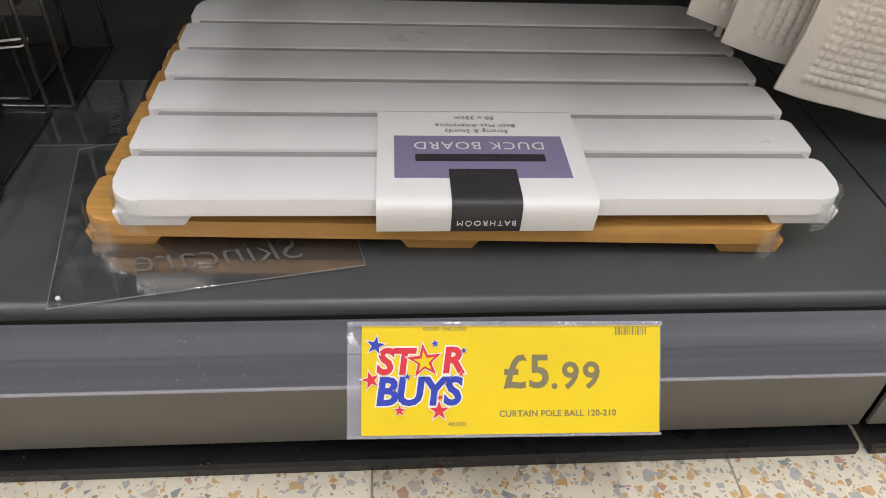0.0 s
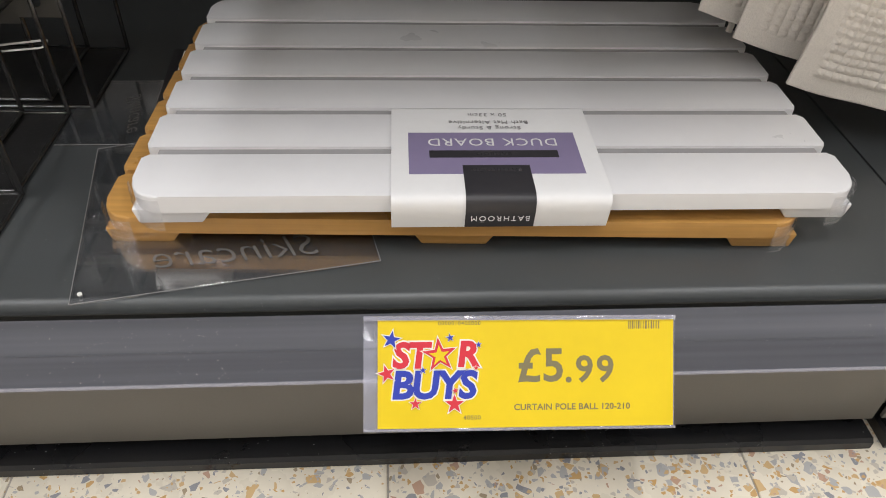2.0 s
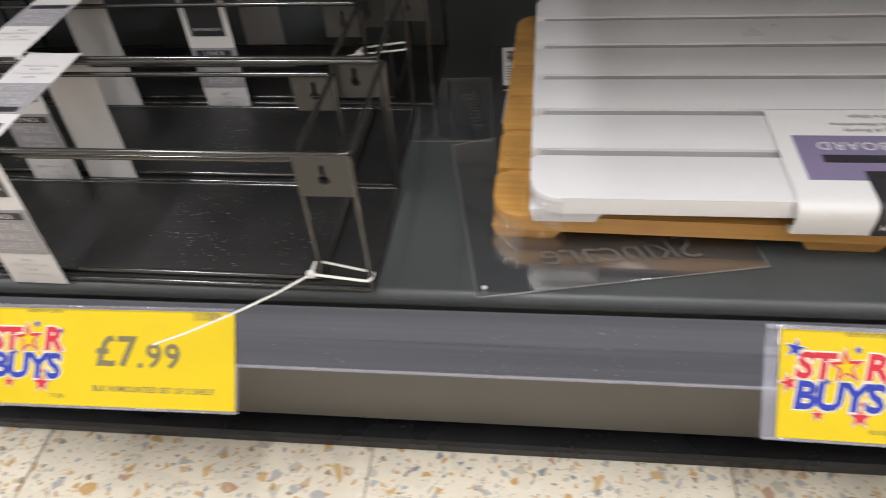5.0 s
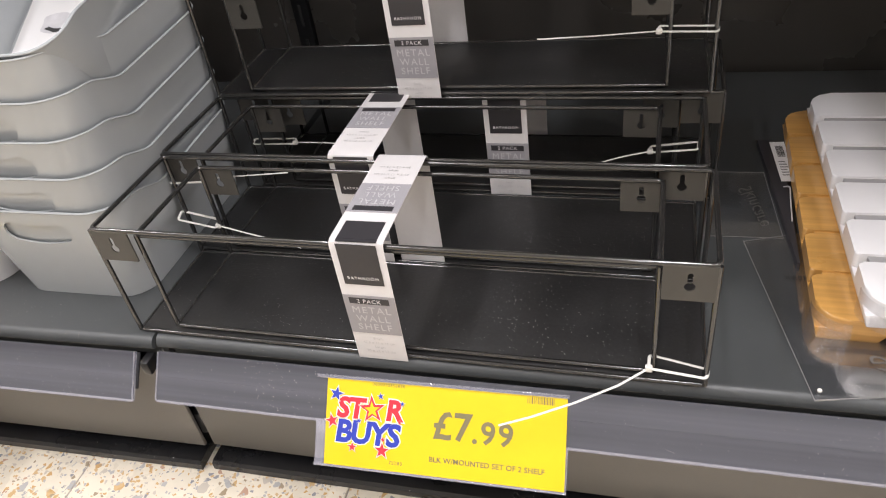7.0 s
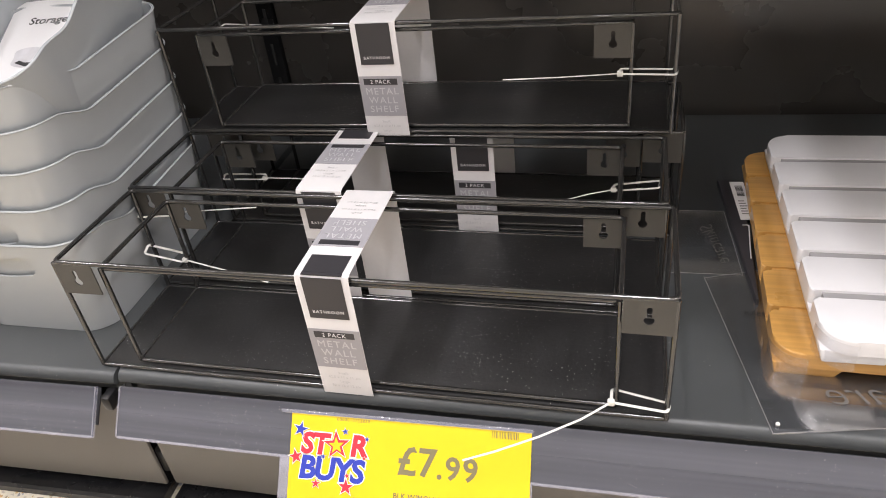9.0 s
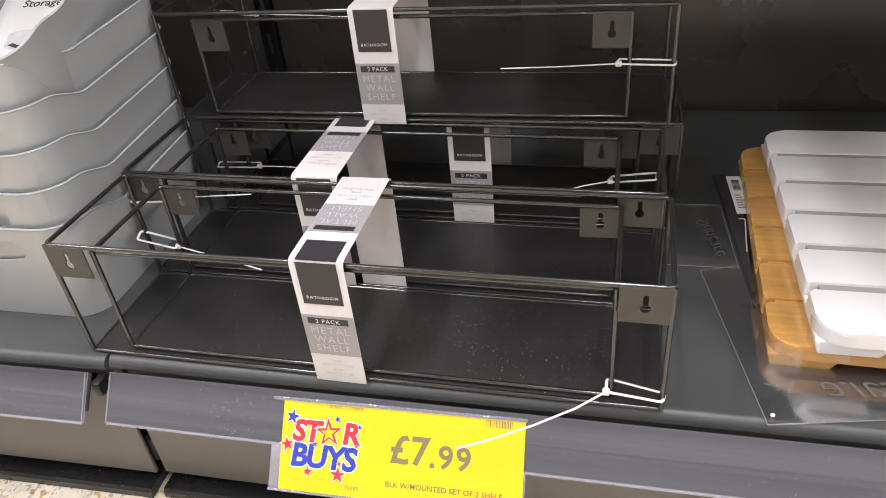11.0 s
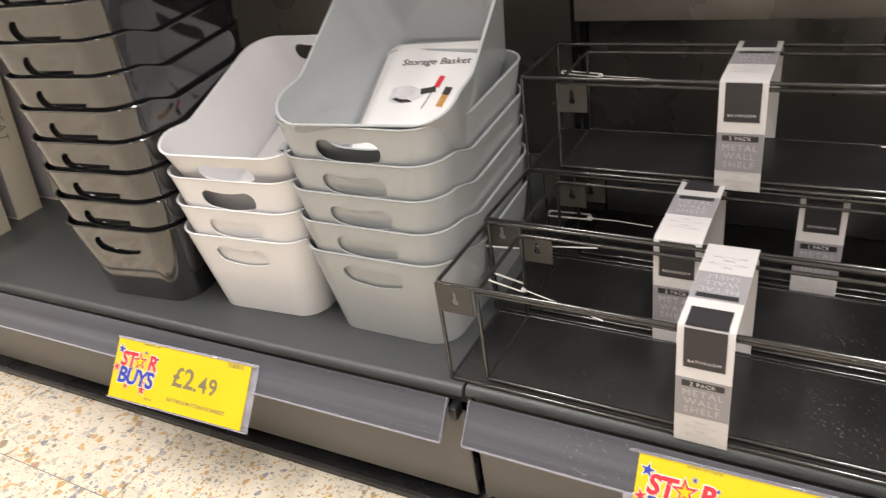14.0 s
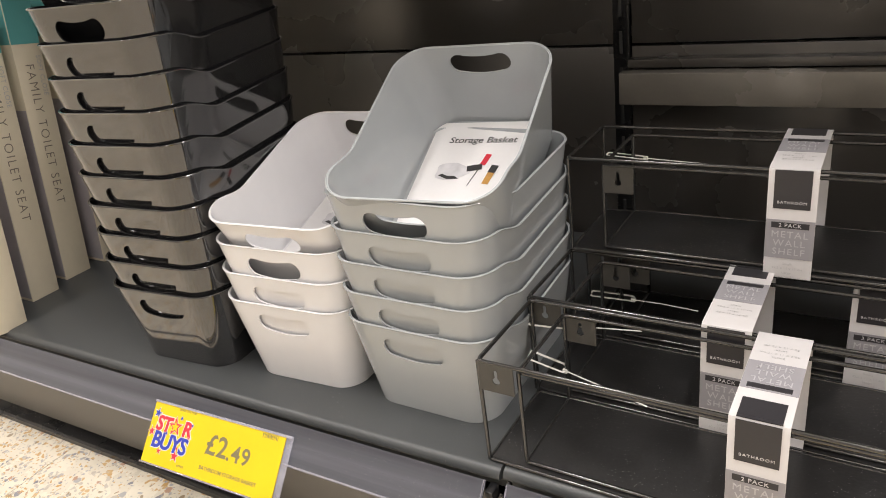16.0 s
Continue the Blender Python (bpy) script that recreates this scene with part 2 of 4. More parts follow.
STRAP_PAPER = mat("thin_white_paper", (0.67, 0.65, 0.65), 0.6, grain=0.03, scale=200, stain=0.06)
PAPER_GREY = mat("grey_print", (0.33, 0.32, 0.34), 0.55, grain=0.03, scale=200, stain=0.03)
PAPER_BLACK = mat("black_print", (0.034, 0.032, 0.036), 0.45, grain=0.05, scale=200, stain=0.05)
PAPER_PURPLE = mat("purple_print", (0.24, 0.2, 0.33), 0.5, grain=0.03, scale=200, stain=0.03)
INK_PALE = mat("pale_ink", (0.72, 0.71, 0.72), 0.5, grain=0.02)
INK_SOFT = mat("soft_pale_ink", (0.5, 0.49, 0.51), 0.5, grain=0.02)
INK_BROWN = mat("brown_grey_ink", (0.22, 0.19, 0.155), 0.5, grain=0.05)
PAPER_POUCH = mat("pale_print", (0.66, 0.65, 0.67), 0.5, grain=0.05, scale=60, stain=0.15, stain_scale=60)
INK_GREY = mat("grey_ink", (0.25, 0.24, 0.24), 0.5, grain=0.05)
INK_FAINT = mat("faint_ink", (0.5, 0.49, 0.49), 0.5, grain=0.05)
INK_SHINE = mat("gloss_black_ink", (0.07, 0.065, 0.07), 0.2, grain=0.05)
INK_DARK = mat("dark_ink", (0.03, 0.03, 0.03), 0.5, grain=0.05)
YELLOW = mat("yellow_card", (0.77, 0.56, 0.004), 0.5, grain=0.02, scale=150, stain=0.05, stain_scale=18)
PRICE_INK = mat("price_ink", (0.2, 0.17, 0.09), 0.5, grain=0.05)
RED = mat("red_print", (0.62, 0.03, 0.05), 0.45, grain=0.05)
BLUE = mat("blue_print", (0.03, 0.05, 0.4), 0.45, grain=0.05)
WHITE_INK = mat("white_print", (0.82, 0.8, 0.72), 0.5, grain=0.02)
NYLON = mat("white_nylon", (0.75, 0.74, 0.7), 0.4, grain=0.03)
GREY_PLASTIC = mat("grey_plastic", (0.41, 0.433, 0.445), 0.15, coat=0.3, grain=0.02, scale=60, stain=0.04, stain_scale=8)
WHITE_PLASTIC = mat("white_plastic", (0.79, 0.785, 0.8), 0.2, coat=0.2, grain=0.02, scale=60, stain=0.04, stain_scale=8)
BLACK_PLASTIC = mat("black_plastic", (0.018, 0.018, 0.019), 0.07, spec=1.0, coat=0.8)
CARTON = mat("cream_carton", (0.75, 0.68, 0.53), 0.5, grain=0.03, scale=100, stain=0.06, stain_scale=6)
CARTON_TEAL = mat("teal_carton", (0.12, 0.42, 0.43), 0.5, grain=0.03, scale=100, stain=0.06)
CARTON_PHOTO = mat("lilac_photo_print", (0.46, 0.43, 0.46), 0.5, grain=0.1, scale=20, stain=0.3, stain_scale=6)
TOWEL = mat("cream_cotton", (0.8, 0.75, 0.69), 0.9, grain=0.12, scale=700, bump=0.8, stain=0.06, stain_scale=20)
RAIL_CLEAR = rail_film()
RAIL_BACK = mat("black_strip", (0.02, 0.02, 0.022), 0.55)
HOLDER_CLEAR = clear("clear_holder", (0.6, 0.6, 0.7), 0.26, 0.2, 0.3)
ACRYLIC = clear("clear_acrylic", (0.6, 0.62, 0.65), 0.012, 0.1, 0.3, 0.24)
WRAP = clear("shrink_film", (0.8, 0.8, 0.8), 0.06, 0.12, 0.5, 0.13, 0.9)
ETCH = mat("etched_letters", (0.13, 0.122, 0.115), 0.3, grain=0.1)
METAL = mat("zinc_bolt", (0.5, 0.5, 0.48), 0.35, metal=0.9, grain=0.1)
AISLE = mat("aisle_goods", (0.5, 0.48, 0.45), 0.6, grain=0.1, scale=30, stain=0.5, stain_scale=3)
WALL_PAINT = mat("white_wall", (0.7, 0.68, 0.64), 0.7, grain=0.04, scale=60, stain=0.06, stain_scale=2)


# ---- mesh helpers ----
def mesh_of(bm, name, material, smooth=True):
    me = bpy.data.meshes.new(name)
    bm.normal_update()
    bm.to_mesh(me)
    bm.free()
    for m in material if isinstance(material, (list, tuple)) else [material]:
        me.materials.append(m)
    if smooth:
        me.polygons.foreach_set("use_smooth", [True] * len(me.polygons))
        me.set_sharp_from_angle(angle=radians(24 if name == "slat" else 62 if "wire" in name or name == "edge" else 35))
    return me


def part(name, bm, material, parent=None, label="", at=None):
    ob = new(name, mesh_of(bm, name, material) if isinstance(bm, bmesh.types.BMesh) else bm)
    ob.parent = parent
    if at is not None:
        ob.matrix_basis = at
    return tagged(ob, label)


def thing(name, at, label, category, group="", kind=""):
    ob = new(name)
    ob.empty_display_size = 0.02
    ob.matrix_basis = at
    return tagged(ob, label, category, group, kind)


def box(x0, y0, z0, x1, y1, z1, bevel=0.0, seg=2):
    bm = bmesh.new()
    bmesh.ops.create_cube(bm, size=1)
    for v in bm.verts:
        v.co = Vector(((x0 + x1) / 2 + v.co.x * (x1 - x0), (y0 + y1) / 2 + v.co.y * (y1 - y0), (z0 + z1) / 2 + v.co.z * (z1 - z0)))
    if bevel:
        bmesh.ops.bevel(bm, geom=bm.edges[:], offset=bevel, segments=seg, profile=0.5, affect="EDGES")
    return bm


def outline(points, height, bevel=0.0, seg=2, z0=0.0):
    """A flat shape of that outline, pulled up from z0 by height."""
    bm = bmesh.new()
    low = [bm.verts.new((x, y, z0)) for x, y in points]
    high = [bm.verts.new((x, y, z0 + height)) for x, y in points]
    n = len(points)
    bm.faces.new(list(reversed(low)))
    top = bm.faces.new(high)
    for i in range(n):
        bm.faces.new((low[i], low[(i + 1) % n], high[(i + 1) % n], high[i]))
    if bevel:
        bmesh.ops.bevel(bm, geom=list(top.edges), offset=bevel, segments=seg, profile=0.5, affect="EDGES")
    return bm


def rounded(x0, y0, x1, y1, radii, steps=6):
    """Corners of a rounded rectangle, counter-clockwise from the low-left one; four radii."""
    pts = []
    for (cx, cy, sx, sy, a0), r in zip(((x0, y0, 1, 1, 180), (x1, y0, -1, 1, 270), (x1, y1, -1, -1, 0), (x0, y1, 1, -1, 90)), radii):
        if r <= 0:
            pts.append((cx, cy))
            continue
        for i in range(steps + 1):
            a = radians(a0 + 90 * i / steps)
            pts.append((cx + sx * r + r * math.cos(a), cy + sy * r + r * math.sin(a)))
    return pts


def extrude_profile(points, x0, x1):
    """A section in y and z, pulled along x."""
    bm = bmesh.new()
    a = [bm.verts.new((x0, y, z)) for y, z in points]
    b = [bm.verts.new((x1, y, z)) for y, z in points]
    n = len(points)
    bm.faces.new(a)
    bm.faces.new(list(reversed(b)))
    for i in range(n):
        bm.faces.new((a[i], b[i], b[(i + 1) % n], a[(i + 1) % n]))
    bmesh.ops.recalc_face_normals(bm, faces=bm.faces[:])
    return bm


def tube(points, radius, closed=False, sides=8, flat=1.0):
    """A round bar along a line of points; flat squeezes it to a strap."""
    bm = bmesh.new()
    pts = [Vector(p) for p in points]
    n = len(pts)
    rings = []
    side = None
    for i, p in enumerate(pts):
        a = pts[i - 1] if (i or closed) else p
        b = pts[(i + 1) % n] if (i + 1 < n or closed) else p
        d = (b - a).normalized()
        if side is None:
            side = d.cross(Vector((0, 0, 1)) if abs(d.z) < 0.9 else Vector((0, 1, 0))).normalized()
        side = (side - d * side.dot(d)).normalized()
        up = d.cross(side)
        rings.append([bm.verts.new(p + side * (radius * math.cos(2 * math.pi * k / sides)) + up * (radius * flat * math.sin(2 * math.pi * k / sides))) for k in range(sides)])
    for i in range(n if closed else n - 1):
        r0, r1 = rings[i], rings[(i + 1) % n]
        for k in range(sides):
            bm.faces.new((r0[k], r0[(k + 1) % sides], r1[(k + 1) % sides], r1[k]))
    if not closed:
        bm.faces.new(list(reversed(rings[0])))
        bm.faces.new(rings[-1])
    bmesh.ops.recalc_face_normals(bm, faces=bm.faces[:])
    return bm


def bend(points, r=0.006, steps=4, closed=False):
    """Rounds the corners of a line of points."""
    pts = [Vector(p) for p in points]
    n = len(pts)
    out = []
    for i, p in enumerate(pts):
        if not closed and i in (0, n - 1):
            out.append(p)
            continue
        a, b = pts[i - 1], pts[(i + 1) % n]
        pa, pb = p + (a - p).normalized() * r, p + (b - p).normalized() * r
        for k in range(steps + 1):
            t = k / steps
            out.append((1 - t) ** 2 * pa + 2 * t * (1 - t) * p + t ** 2 * pb)
    return out


def text_mesh(words, size, material, align="CENTER", bold=0.0, spacing=1.0, shear=0.0, thick=0.0001):
    data = bpy.data.curves.new("lettering", "FONT")
    data.body, data.size, data.align_x, data.align_y = words, size, align, "CENTER"
    data.offset, data.space_character, data.shear, data.extrude = bold, spacing, shear, thick
    data.resolution_u = 3
    ob = bpy.data.objects.new("lettering", data)
    scene.collection.objects.link(ob)
    me = bpy.data.meshes.new_from_object(ob.evaluated_get(bpy.context.evaluated_depsgraph_get()))
    bpy.data.objects.remove(ob)
    bpy.data.curves.remove(data)
    me.materials.clear()
    me.materials.append(material)
    return me


def star(r, inner=0.4, height=0.0002, turn=0.0):
    pts = []
    for i in range(10):
        a = radians(90 + turn + 36 * i)
        k = r if i % 2 == 0 else r * inner
        pts.append((k * math.cos(a), k * math.sin(a)))
    return outline(pts, height)


# ---- floor ----
floor = thing("floor", pose(0, 0, FLOOR), "cream terrazzo tiles with orange and grey chips", "floor", kind="structure")
part("grout", box(-4.5, -3.0, -0.05, 4.5, 0.7, -0.0012), GROUT, floor)
JOINT_X = [-4.5] + [0.015 + 0.3 * k for k in range(-12, 8)] + [4.5]
JOINT_Y = [-3.0, -1.3, -1.0, -0.7, -0.432, -0.132, 0.168, 0.7]

# ---- gondola shelving ----
SEAM, END = -0.743, 0.434


def base_bay(x0, x1, tag, at=Matrix()):
    bay = thing("shelf_bay", at, tag, "shop shelving", kind="structure")
    lip = [(BACK - 0.008, SHELF), (0.026, SHELF)]
    for i in range(1, 7):
        a = radians(90 + 90 * i / 6)
        lip.append((0.026 + 0.009 * math.cos(a), SHELF - 0.009 + 0.009 * math.sin(a)))
    lip += [(0.0185, SHELF - 0.0115), (0.034, SHELF - 0.0165), (0.034, SHELF - 0.034), (BACK - 0.008, SHELF - 0.034)]
    part("deck", extrude_profile(lip, x0 + 0.0012, x1 - 0.0012), STEEL_GREY, bay, "dark grey powder-coated shelf deck")
    part("plinth", box(x0 + 0.004, 0.022, 0.009, x1 - 0.004, 0.026, SHELF - 0.036, 0.0008), PLINTH_GREY, bay, "grey steel plinth panel")
    part("kick_plate", extrude_profile([(0.006, FLOOR + 0.001), (0.006, FLOOR + 0.009), (0.009, FLOOR + 0.012), (0.2, FLOOR + 0.012), (0.2, FLOOR + 0.001)], x0 + 0.006, x1 - 0.006), BLACK_COAT, bay, "black steel kick plate")
    # clear data rail, tilted to face up
    rail = part("data_rail", extrude_profile([(0.0085, 0.1652), (-0.0195, 0.1313), (-0.0212, 0.1326), (0.0068, 0.1665)], x0 + 0.012, x1 - 0.012), RAIL_CLEAR, bay, "clear plastic price rail, scratched and dusty, highlight streaks in its colour")
    rail.visible_shadow = False
    part("rail_edge", extrude_profile([(-0.0185, 0.1316), (-0.0203, 0.1296), (-0.0226, 0.1312), (-0.0212, 0.1334)], x0 + 0.012, x1 - 0.012), HOLDER_CLEAR, rail, "milky lower edge of the rail")
    part("rail_rib", extrude_profile([(-0.0072, 0.1490), (-0.0078, 0.1483), (-0.0084, 0.1488), (-0.0078, 0.1495)], x0 + 0.012, x1 - 0.012), RAIL_CLEAR, rail)
    part("rail_back", extrude_profile([(0.0135, 0.158), (-0.0085, 0.133), (-0.0075, 0.132), (0.0145, 0.157)], x0 + 0.014, x1 - 0.014), RAIL_BACK, bay, "black steel strip behind the rail")
    for ex in (x0 + 0.0108, x1 - 0.0122):
        part("rail_end", extrude_profile([(0.0085, 0.1652), (-0.0195, 0.1313), (-0.0220, 0.1330), (0.0060, 0.1672)], ex, ex + 0.0014), HOLDER_CLEAR, rail, "milky cut end of the rail")
    part("rail_clip", extrude_profile([(0.014, 0.162), (-0.0175, 0.1285), (-0.008, 0.1315), (0.012, 0.14)], x0 + 0.0085, x0 + 0.0102), BLACK_COAT, bay, "dark steel clip at the rail's end")
    part("rail_clip", box(x1 - 0.012, 0.004, 0.138, x1 - 0.003, 0.02, 0.154, 0.002), BLACK_COAT, bay, "dark steel clip at the rail's end")
    for bx in (x0 + 0.02, x1 - 0.02):
        part("bolt", tube([(bx, 0.05, FLOOR + 0.012), (bx, 0.05, 0.03)], 0.006, sides=12), METAL, bay, "zinc levelling bolt")
    return bay


LEFT_BAY = pose(SEAM, -0.003, 0, 0, 0, 1.0) @ pose(-SEAM, 0, 0)
base_bay(-1.98, SEAM, "dark grey steel base shelf with clear price rail", LEFT_BAY)
base_bay(SEAM, END, "dark grey steel base shelf with clear price rail")
base_bay(END, 1.64, "dark grey steel base shelf with clear price rail")

wall = thing("wall_back", pose(0, 0, 0), "dark charcoal steel back panels of the shelving", "back panel", kind="structure")
PANEL_Z = 0.46
for x0, x1 in ((-1.98, SEAM - 0.062), (SEAM - 0.036, END - 0.03), (END - 0.01, 1.64)):
    part("panel", box(x0, BACK, SHELF - 0.03, x1, BACK + 0.012, PANEL_Z - 0.002, 0.0012), STEEL_BACK, wall)
    part("panel", box(x0, BACK, PANEL_Z + 0.002, x1, BACK + 0.012, 0.9, 0.0012), STEEL_BACK, wall)
    part("panel", box(x0, BACK, 0.904, x1, BACK + 0.012, 1.9, 0.0012), STEEL_BACK, wall)
part("backing", box(-2.0, BACK + 0.014, -0.01, 1.66, BACK + 0.03, 1.9), BLACK_COAT, wall)
for px in (SEAM - 0.049, END - 0.02):
    post = part("upright", box(px - 0.0115, BACK - 0.006, SHELF - 0.02, px + 0.0115, BACK + 0.013, 1.9, 0.001), BLACK_COAT, wall, "black slotted upright")
    for k in range(20):
        part("slot", box(px - 0.002, BACK - 0.0075, 0.2 + k * 0.05, px + 0.002, BACK - 0.0055, 0.23 + k * 0.05), INK_DARK, post)
bar = thing("cross_bar", pose(0, 0, 0), "dark steel cross bar with a satin face, reflected light in its colour", "shelf rail", kind="structure")
part("bar", box(SEAM - 0.043, 0.525, 0.386, END - 0.04, BACK - 0.001, 0.43, 0.002), BAR, bar)
part("ledge", box(SEAM - 0.036, 0.545, 0.4325, END - 0.04, BACK - 0.001, 0.444, 0.001), STEEL_BACK, bar)

# shelf above, ceiling, far wall and aisle, out of sight but shading and reflecting
upper = thing("upper_shelf", pose(0, 0, 0), "dark grey steel shelf above", "shelf", kind="structure")
part("deck", box(-0.34, 0.04, 0.645, 1.64, BACK - 0.01, 0.675, 0.003), STEEL_BACK, upper)
part("deck", box(SEAM, 0.23, 0.84, -0.344, BACK - 0.01, 0.87, 0.003), STEEL_BACK, upper)
part("deck", box(-1.98, 0.13, 0.8, SEAM - 0.004, BACK - 0.01, 0.83, 0.003), STEEL_BACK, upper)
ceiling = new("ceiling", mesh_of(box(-4.5, -3.0, 3.3, 4.5, 0.7, 3.4), "ceiling", WALL_PAINT))
tagged(ceiling, "white painted shop ceiling", "ceiling", kind="structure")
aisle = thing("wall_aisle", pose(0, 0, 0), "plain wall across the aisle", "wall", kind="structure")
part("wall", box(-4.5, -3.1, FLOOR, 4.5, -3.0, 3.3), AISLE, aisle)
for k, x in enumerate((-4.6, 4.5)):
    side = new("wall_side", mesh_of(box(x, -3.0, FLOOR, x + 0.1, 0.7, 3.3), "wall_side", WALL_PAINT))
    tagged(side, "plain side wall of the shop", "wall", kind="structure")
rear = new("wall_rear", mesh_of(box(-4.5, 0.7, FLOOR, 4.5, 0.8, 3.3), "wall_rear", WALL_PAINT))
tagged(rear, "plain wall behind the shelving", "wall", kind="structure")


# ---- price labels ----
def price_label(x, y, z, yaw, turn, price, name, code, number, flip=False, width=0.205):
    """A yellow card in a clear holder clipped over the rail; its own x runs along the shelf, y up the card."""
    tilt = 90 - math.degrees(math.atan2(0.050, 0.058))
    lab = thing("price_label", pose(x, y, z, 0, 0, yaw) @ pose(0, 0, 0, tilt, 0, 0) @ pose(0, 0, 0, 0, 0, turn), "yellow offer price card in a clear plastic holder", "price label", "price labels on the rail")
    w, h = width / 2, 0.0385
    hold = part("holder", box(-w, -h, -0.0022, w, h, -0.0012, 0.0003), HOLDER_CLEAR, lab, "clear plastic holder")
    hold.visible_shadow = False
    part("edge", box(-w, h - 0.0035, -0.001, w, h, 0.0016, 0.0008), HOLDER_CLEAR, hold)
    part("edge", box(-w, -h, -0.001, w, -h + 0.0022, 0.0014, 0.0006), HOLDER_CLEAR, hold)
    c0, c1 = (-w + 0.0095, w - 0.0015) if not flip else (-w + 0.0015, w - 0.0095)
    part("card", box(c0, -h + 0.002, -0.0008, c1, h - 0.003, 0.0002), YELLOW, lab, "yellow printed card")
    card = lab.children[-1]
    L, z = c1 - c0, 0.0003
    k = L / 0.194

    def put(me, px, py, turn_=0.0, dz=0.0):
        part("print", me, None, card, at=pose(c0 + px * L, h - 0.003 - py * 0.072, z + dz, 0, 0, turn_))

    for dx, dz, m, grow in ((0, 0.0, WHITE_INK, 0.0019), (0, 0.0003, None, 0.0009)):
        put(text_mesh("ST", 0.0225 * k, m or RED, bold=grow, shear=0.12, spacing=0.95), 0.108, 0.335, 0, dz)
        put(text_mesh("R", 0.0225 * k, m or RED, bold=grow, shear=0.12), 0.298, 0.325, 0, dz)
        put(text_mesh("BUYS", 0.0245 * k, m or BLUE, bold=grow, shear=0.12, spacing=0.93), 0.185, 0.61, 0, dz)
    put(mesh_of(star(0.0135), "print", WHITE_INK, False), 0.205, 0.32, 6, 0.0003)
    put(mesh_of(star(0.0118), "print", RED, False), 0.205, 0.32, 6, 0.0006)
    put(mesh_of(star(0.0072), "print", YELLOW, False), 0.205, 0.325, 6, 0.0009)
    for px, py, r, m, tt in ((0.045, 0.175, 0.0062, BLUE, -10), (0.24, 0.16, 0.0028, BLUE, 10), (0.335, 0.225, 0.0022, BLUE, 0), (0.03, 0.49, 0.006, RED, 15), (0.15, 0.46, 0.0024, BLUE, 0), (0.125, 0.77, 0.004, RED, 0), (0.255, 0.775, 0.0066, RED, 0), (0.327, 0.44, 0.0018, RED, 0), (0.258, 0.65, 0.0022, RED, 20)):
        put(mesh_of(star(r * 1.28), "print", WHITE_INK, False), px, py, tt, 0.0006)
        put(mesh_of(star(r), "print", m, False), px, py, tt, 0.0009)
    put(text_mesh(price[:2], 0.0300 * k, PRICE_INK, "LEFT", 0.0006, 1.06), 0.464, 0.44)
    put(text_mesh(price[2:], 0.0242 * k, PRICE_INK, "LEFT", 0.0005, 1.14), 0.627, 0.475)
    put(text_mesh(name, 0.0057 * k, PRICE_INK, "LEFT", 0.0001, 1.04), 0.455, 0.815)
    put(text_mesh(code, 0.0037, PRICE_INK, "LEFT", 0, 1.2), 0.2, 0.03)
    put(text_mesh(number, 0.0042, PRICE_INK, "LEFT", 0, 1.15), 0.285, 0.905)
    rnd = random.Random(len(name))
    px = 0.845
    while px < 0.955:
        wbar = rnd.choice((0.002, 0.003, 0.005))
        put(mesh_of(box(0, -0.0027, 0, wbar * L, 0.0027, 0.0001), "print", PRICE_INK, False), px, 0.05)
        px += wbar + rnd.choice((0.003, 0.004, 0.006))
    return lab


price_label(0.107, -0.0215, 0.1365, 0, -0.9, "£5.99", "CURTAIN POLE BALL 120-210", "0000010405000", "40500", False, 0.211)
price_label(-0.4675, -0.0212, 0.1342, 0, 0.6, "£7.99", "BLK W/MOUNTED SET OF 2 SHELF", "0000010752830", "75283", False, 0.212)
price_label(-1.095, -0.041, 0.13, 1.5, 0.6, "£2.49", "BATHROOM STORAGE BASKET", "0000010407000", "40700", True, 0.221)


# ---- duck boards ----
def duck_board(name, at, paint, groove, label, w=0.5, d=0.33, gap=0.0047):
    board = thing(name, at, label, "duck board", "duck boards in a stack")
    for cx in (-w / 2 + 0.0225, -0.002, w / 2 - 0.0225):
        run = 0.0235
        prof = [(cx - run, 0.0), (cx + run, 0.0), (cx + run + 0.008, 0.012), (cx - run - 0.008, 0.012)]
        if cx < -0.1:
            prof = [(cx - run + 0.004, 0.0), (cx + run, 0.0), (cx + run + 0.009, 0.012), (cx - run + 0.001, 0.012)]
        elif cx > 0.1:
            prof = [(cx - run, 0.0), (cx + run - 0.004, 0.0), (cx + run - 0.001, 0.012), (cx - run - 0.009, 0.012)]
        bm = bmesh.new()
        a = [bm.verts.new((x, 0.005, z)) for x, z in prof]
        b = [bm.verts.new((x, d - 0.005, z)) for x, z in prof]
        bm.faces.new(a), bm.faces.new(list(reversed(b)))
        for i in range(4):
            bm.faces.new((a[i], b[i], b[(i + 1) % 4], a[(i + 1) % 4]))
        bmesh.ops.recalc_face_normals(bm, faces=bm.faces[:])
        bmesh.ops.bevel(bm, geom=bm.edges[:], offset=0.0012, segments=2, profile=0.5, affect="EDGES")
        part("runner", bm, paint, board)
    part("base_panel", box(-w / 2 + 0.009, 0.012, 0.0121, w / 2 - 0.009, d - 0.012, 0.0241), groove, board, "board between the slats, groove shade in its grey on the white one")
    pitch = d / 6
    for i in range(6):
        y0, y1 = i * pitch + (gap if i else 0), (i + 1) * pitch - (gap if i < 5 else 0)
        big, small = 0.022, 0.004
        rad = [big if i == 0 else small] * 2 + [big if i == 5 else small] * 2
        part("slat", outline(rounded(-w / 2, y0, w / 2, y1, rad), 0.0138, 0.0018, 3, 0.0124), paint, board)
    return board


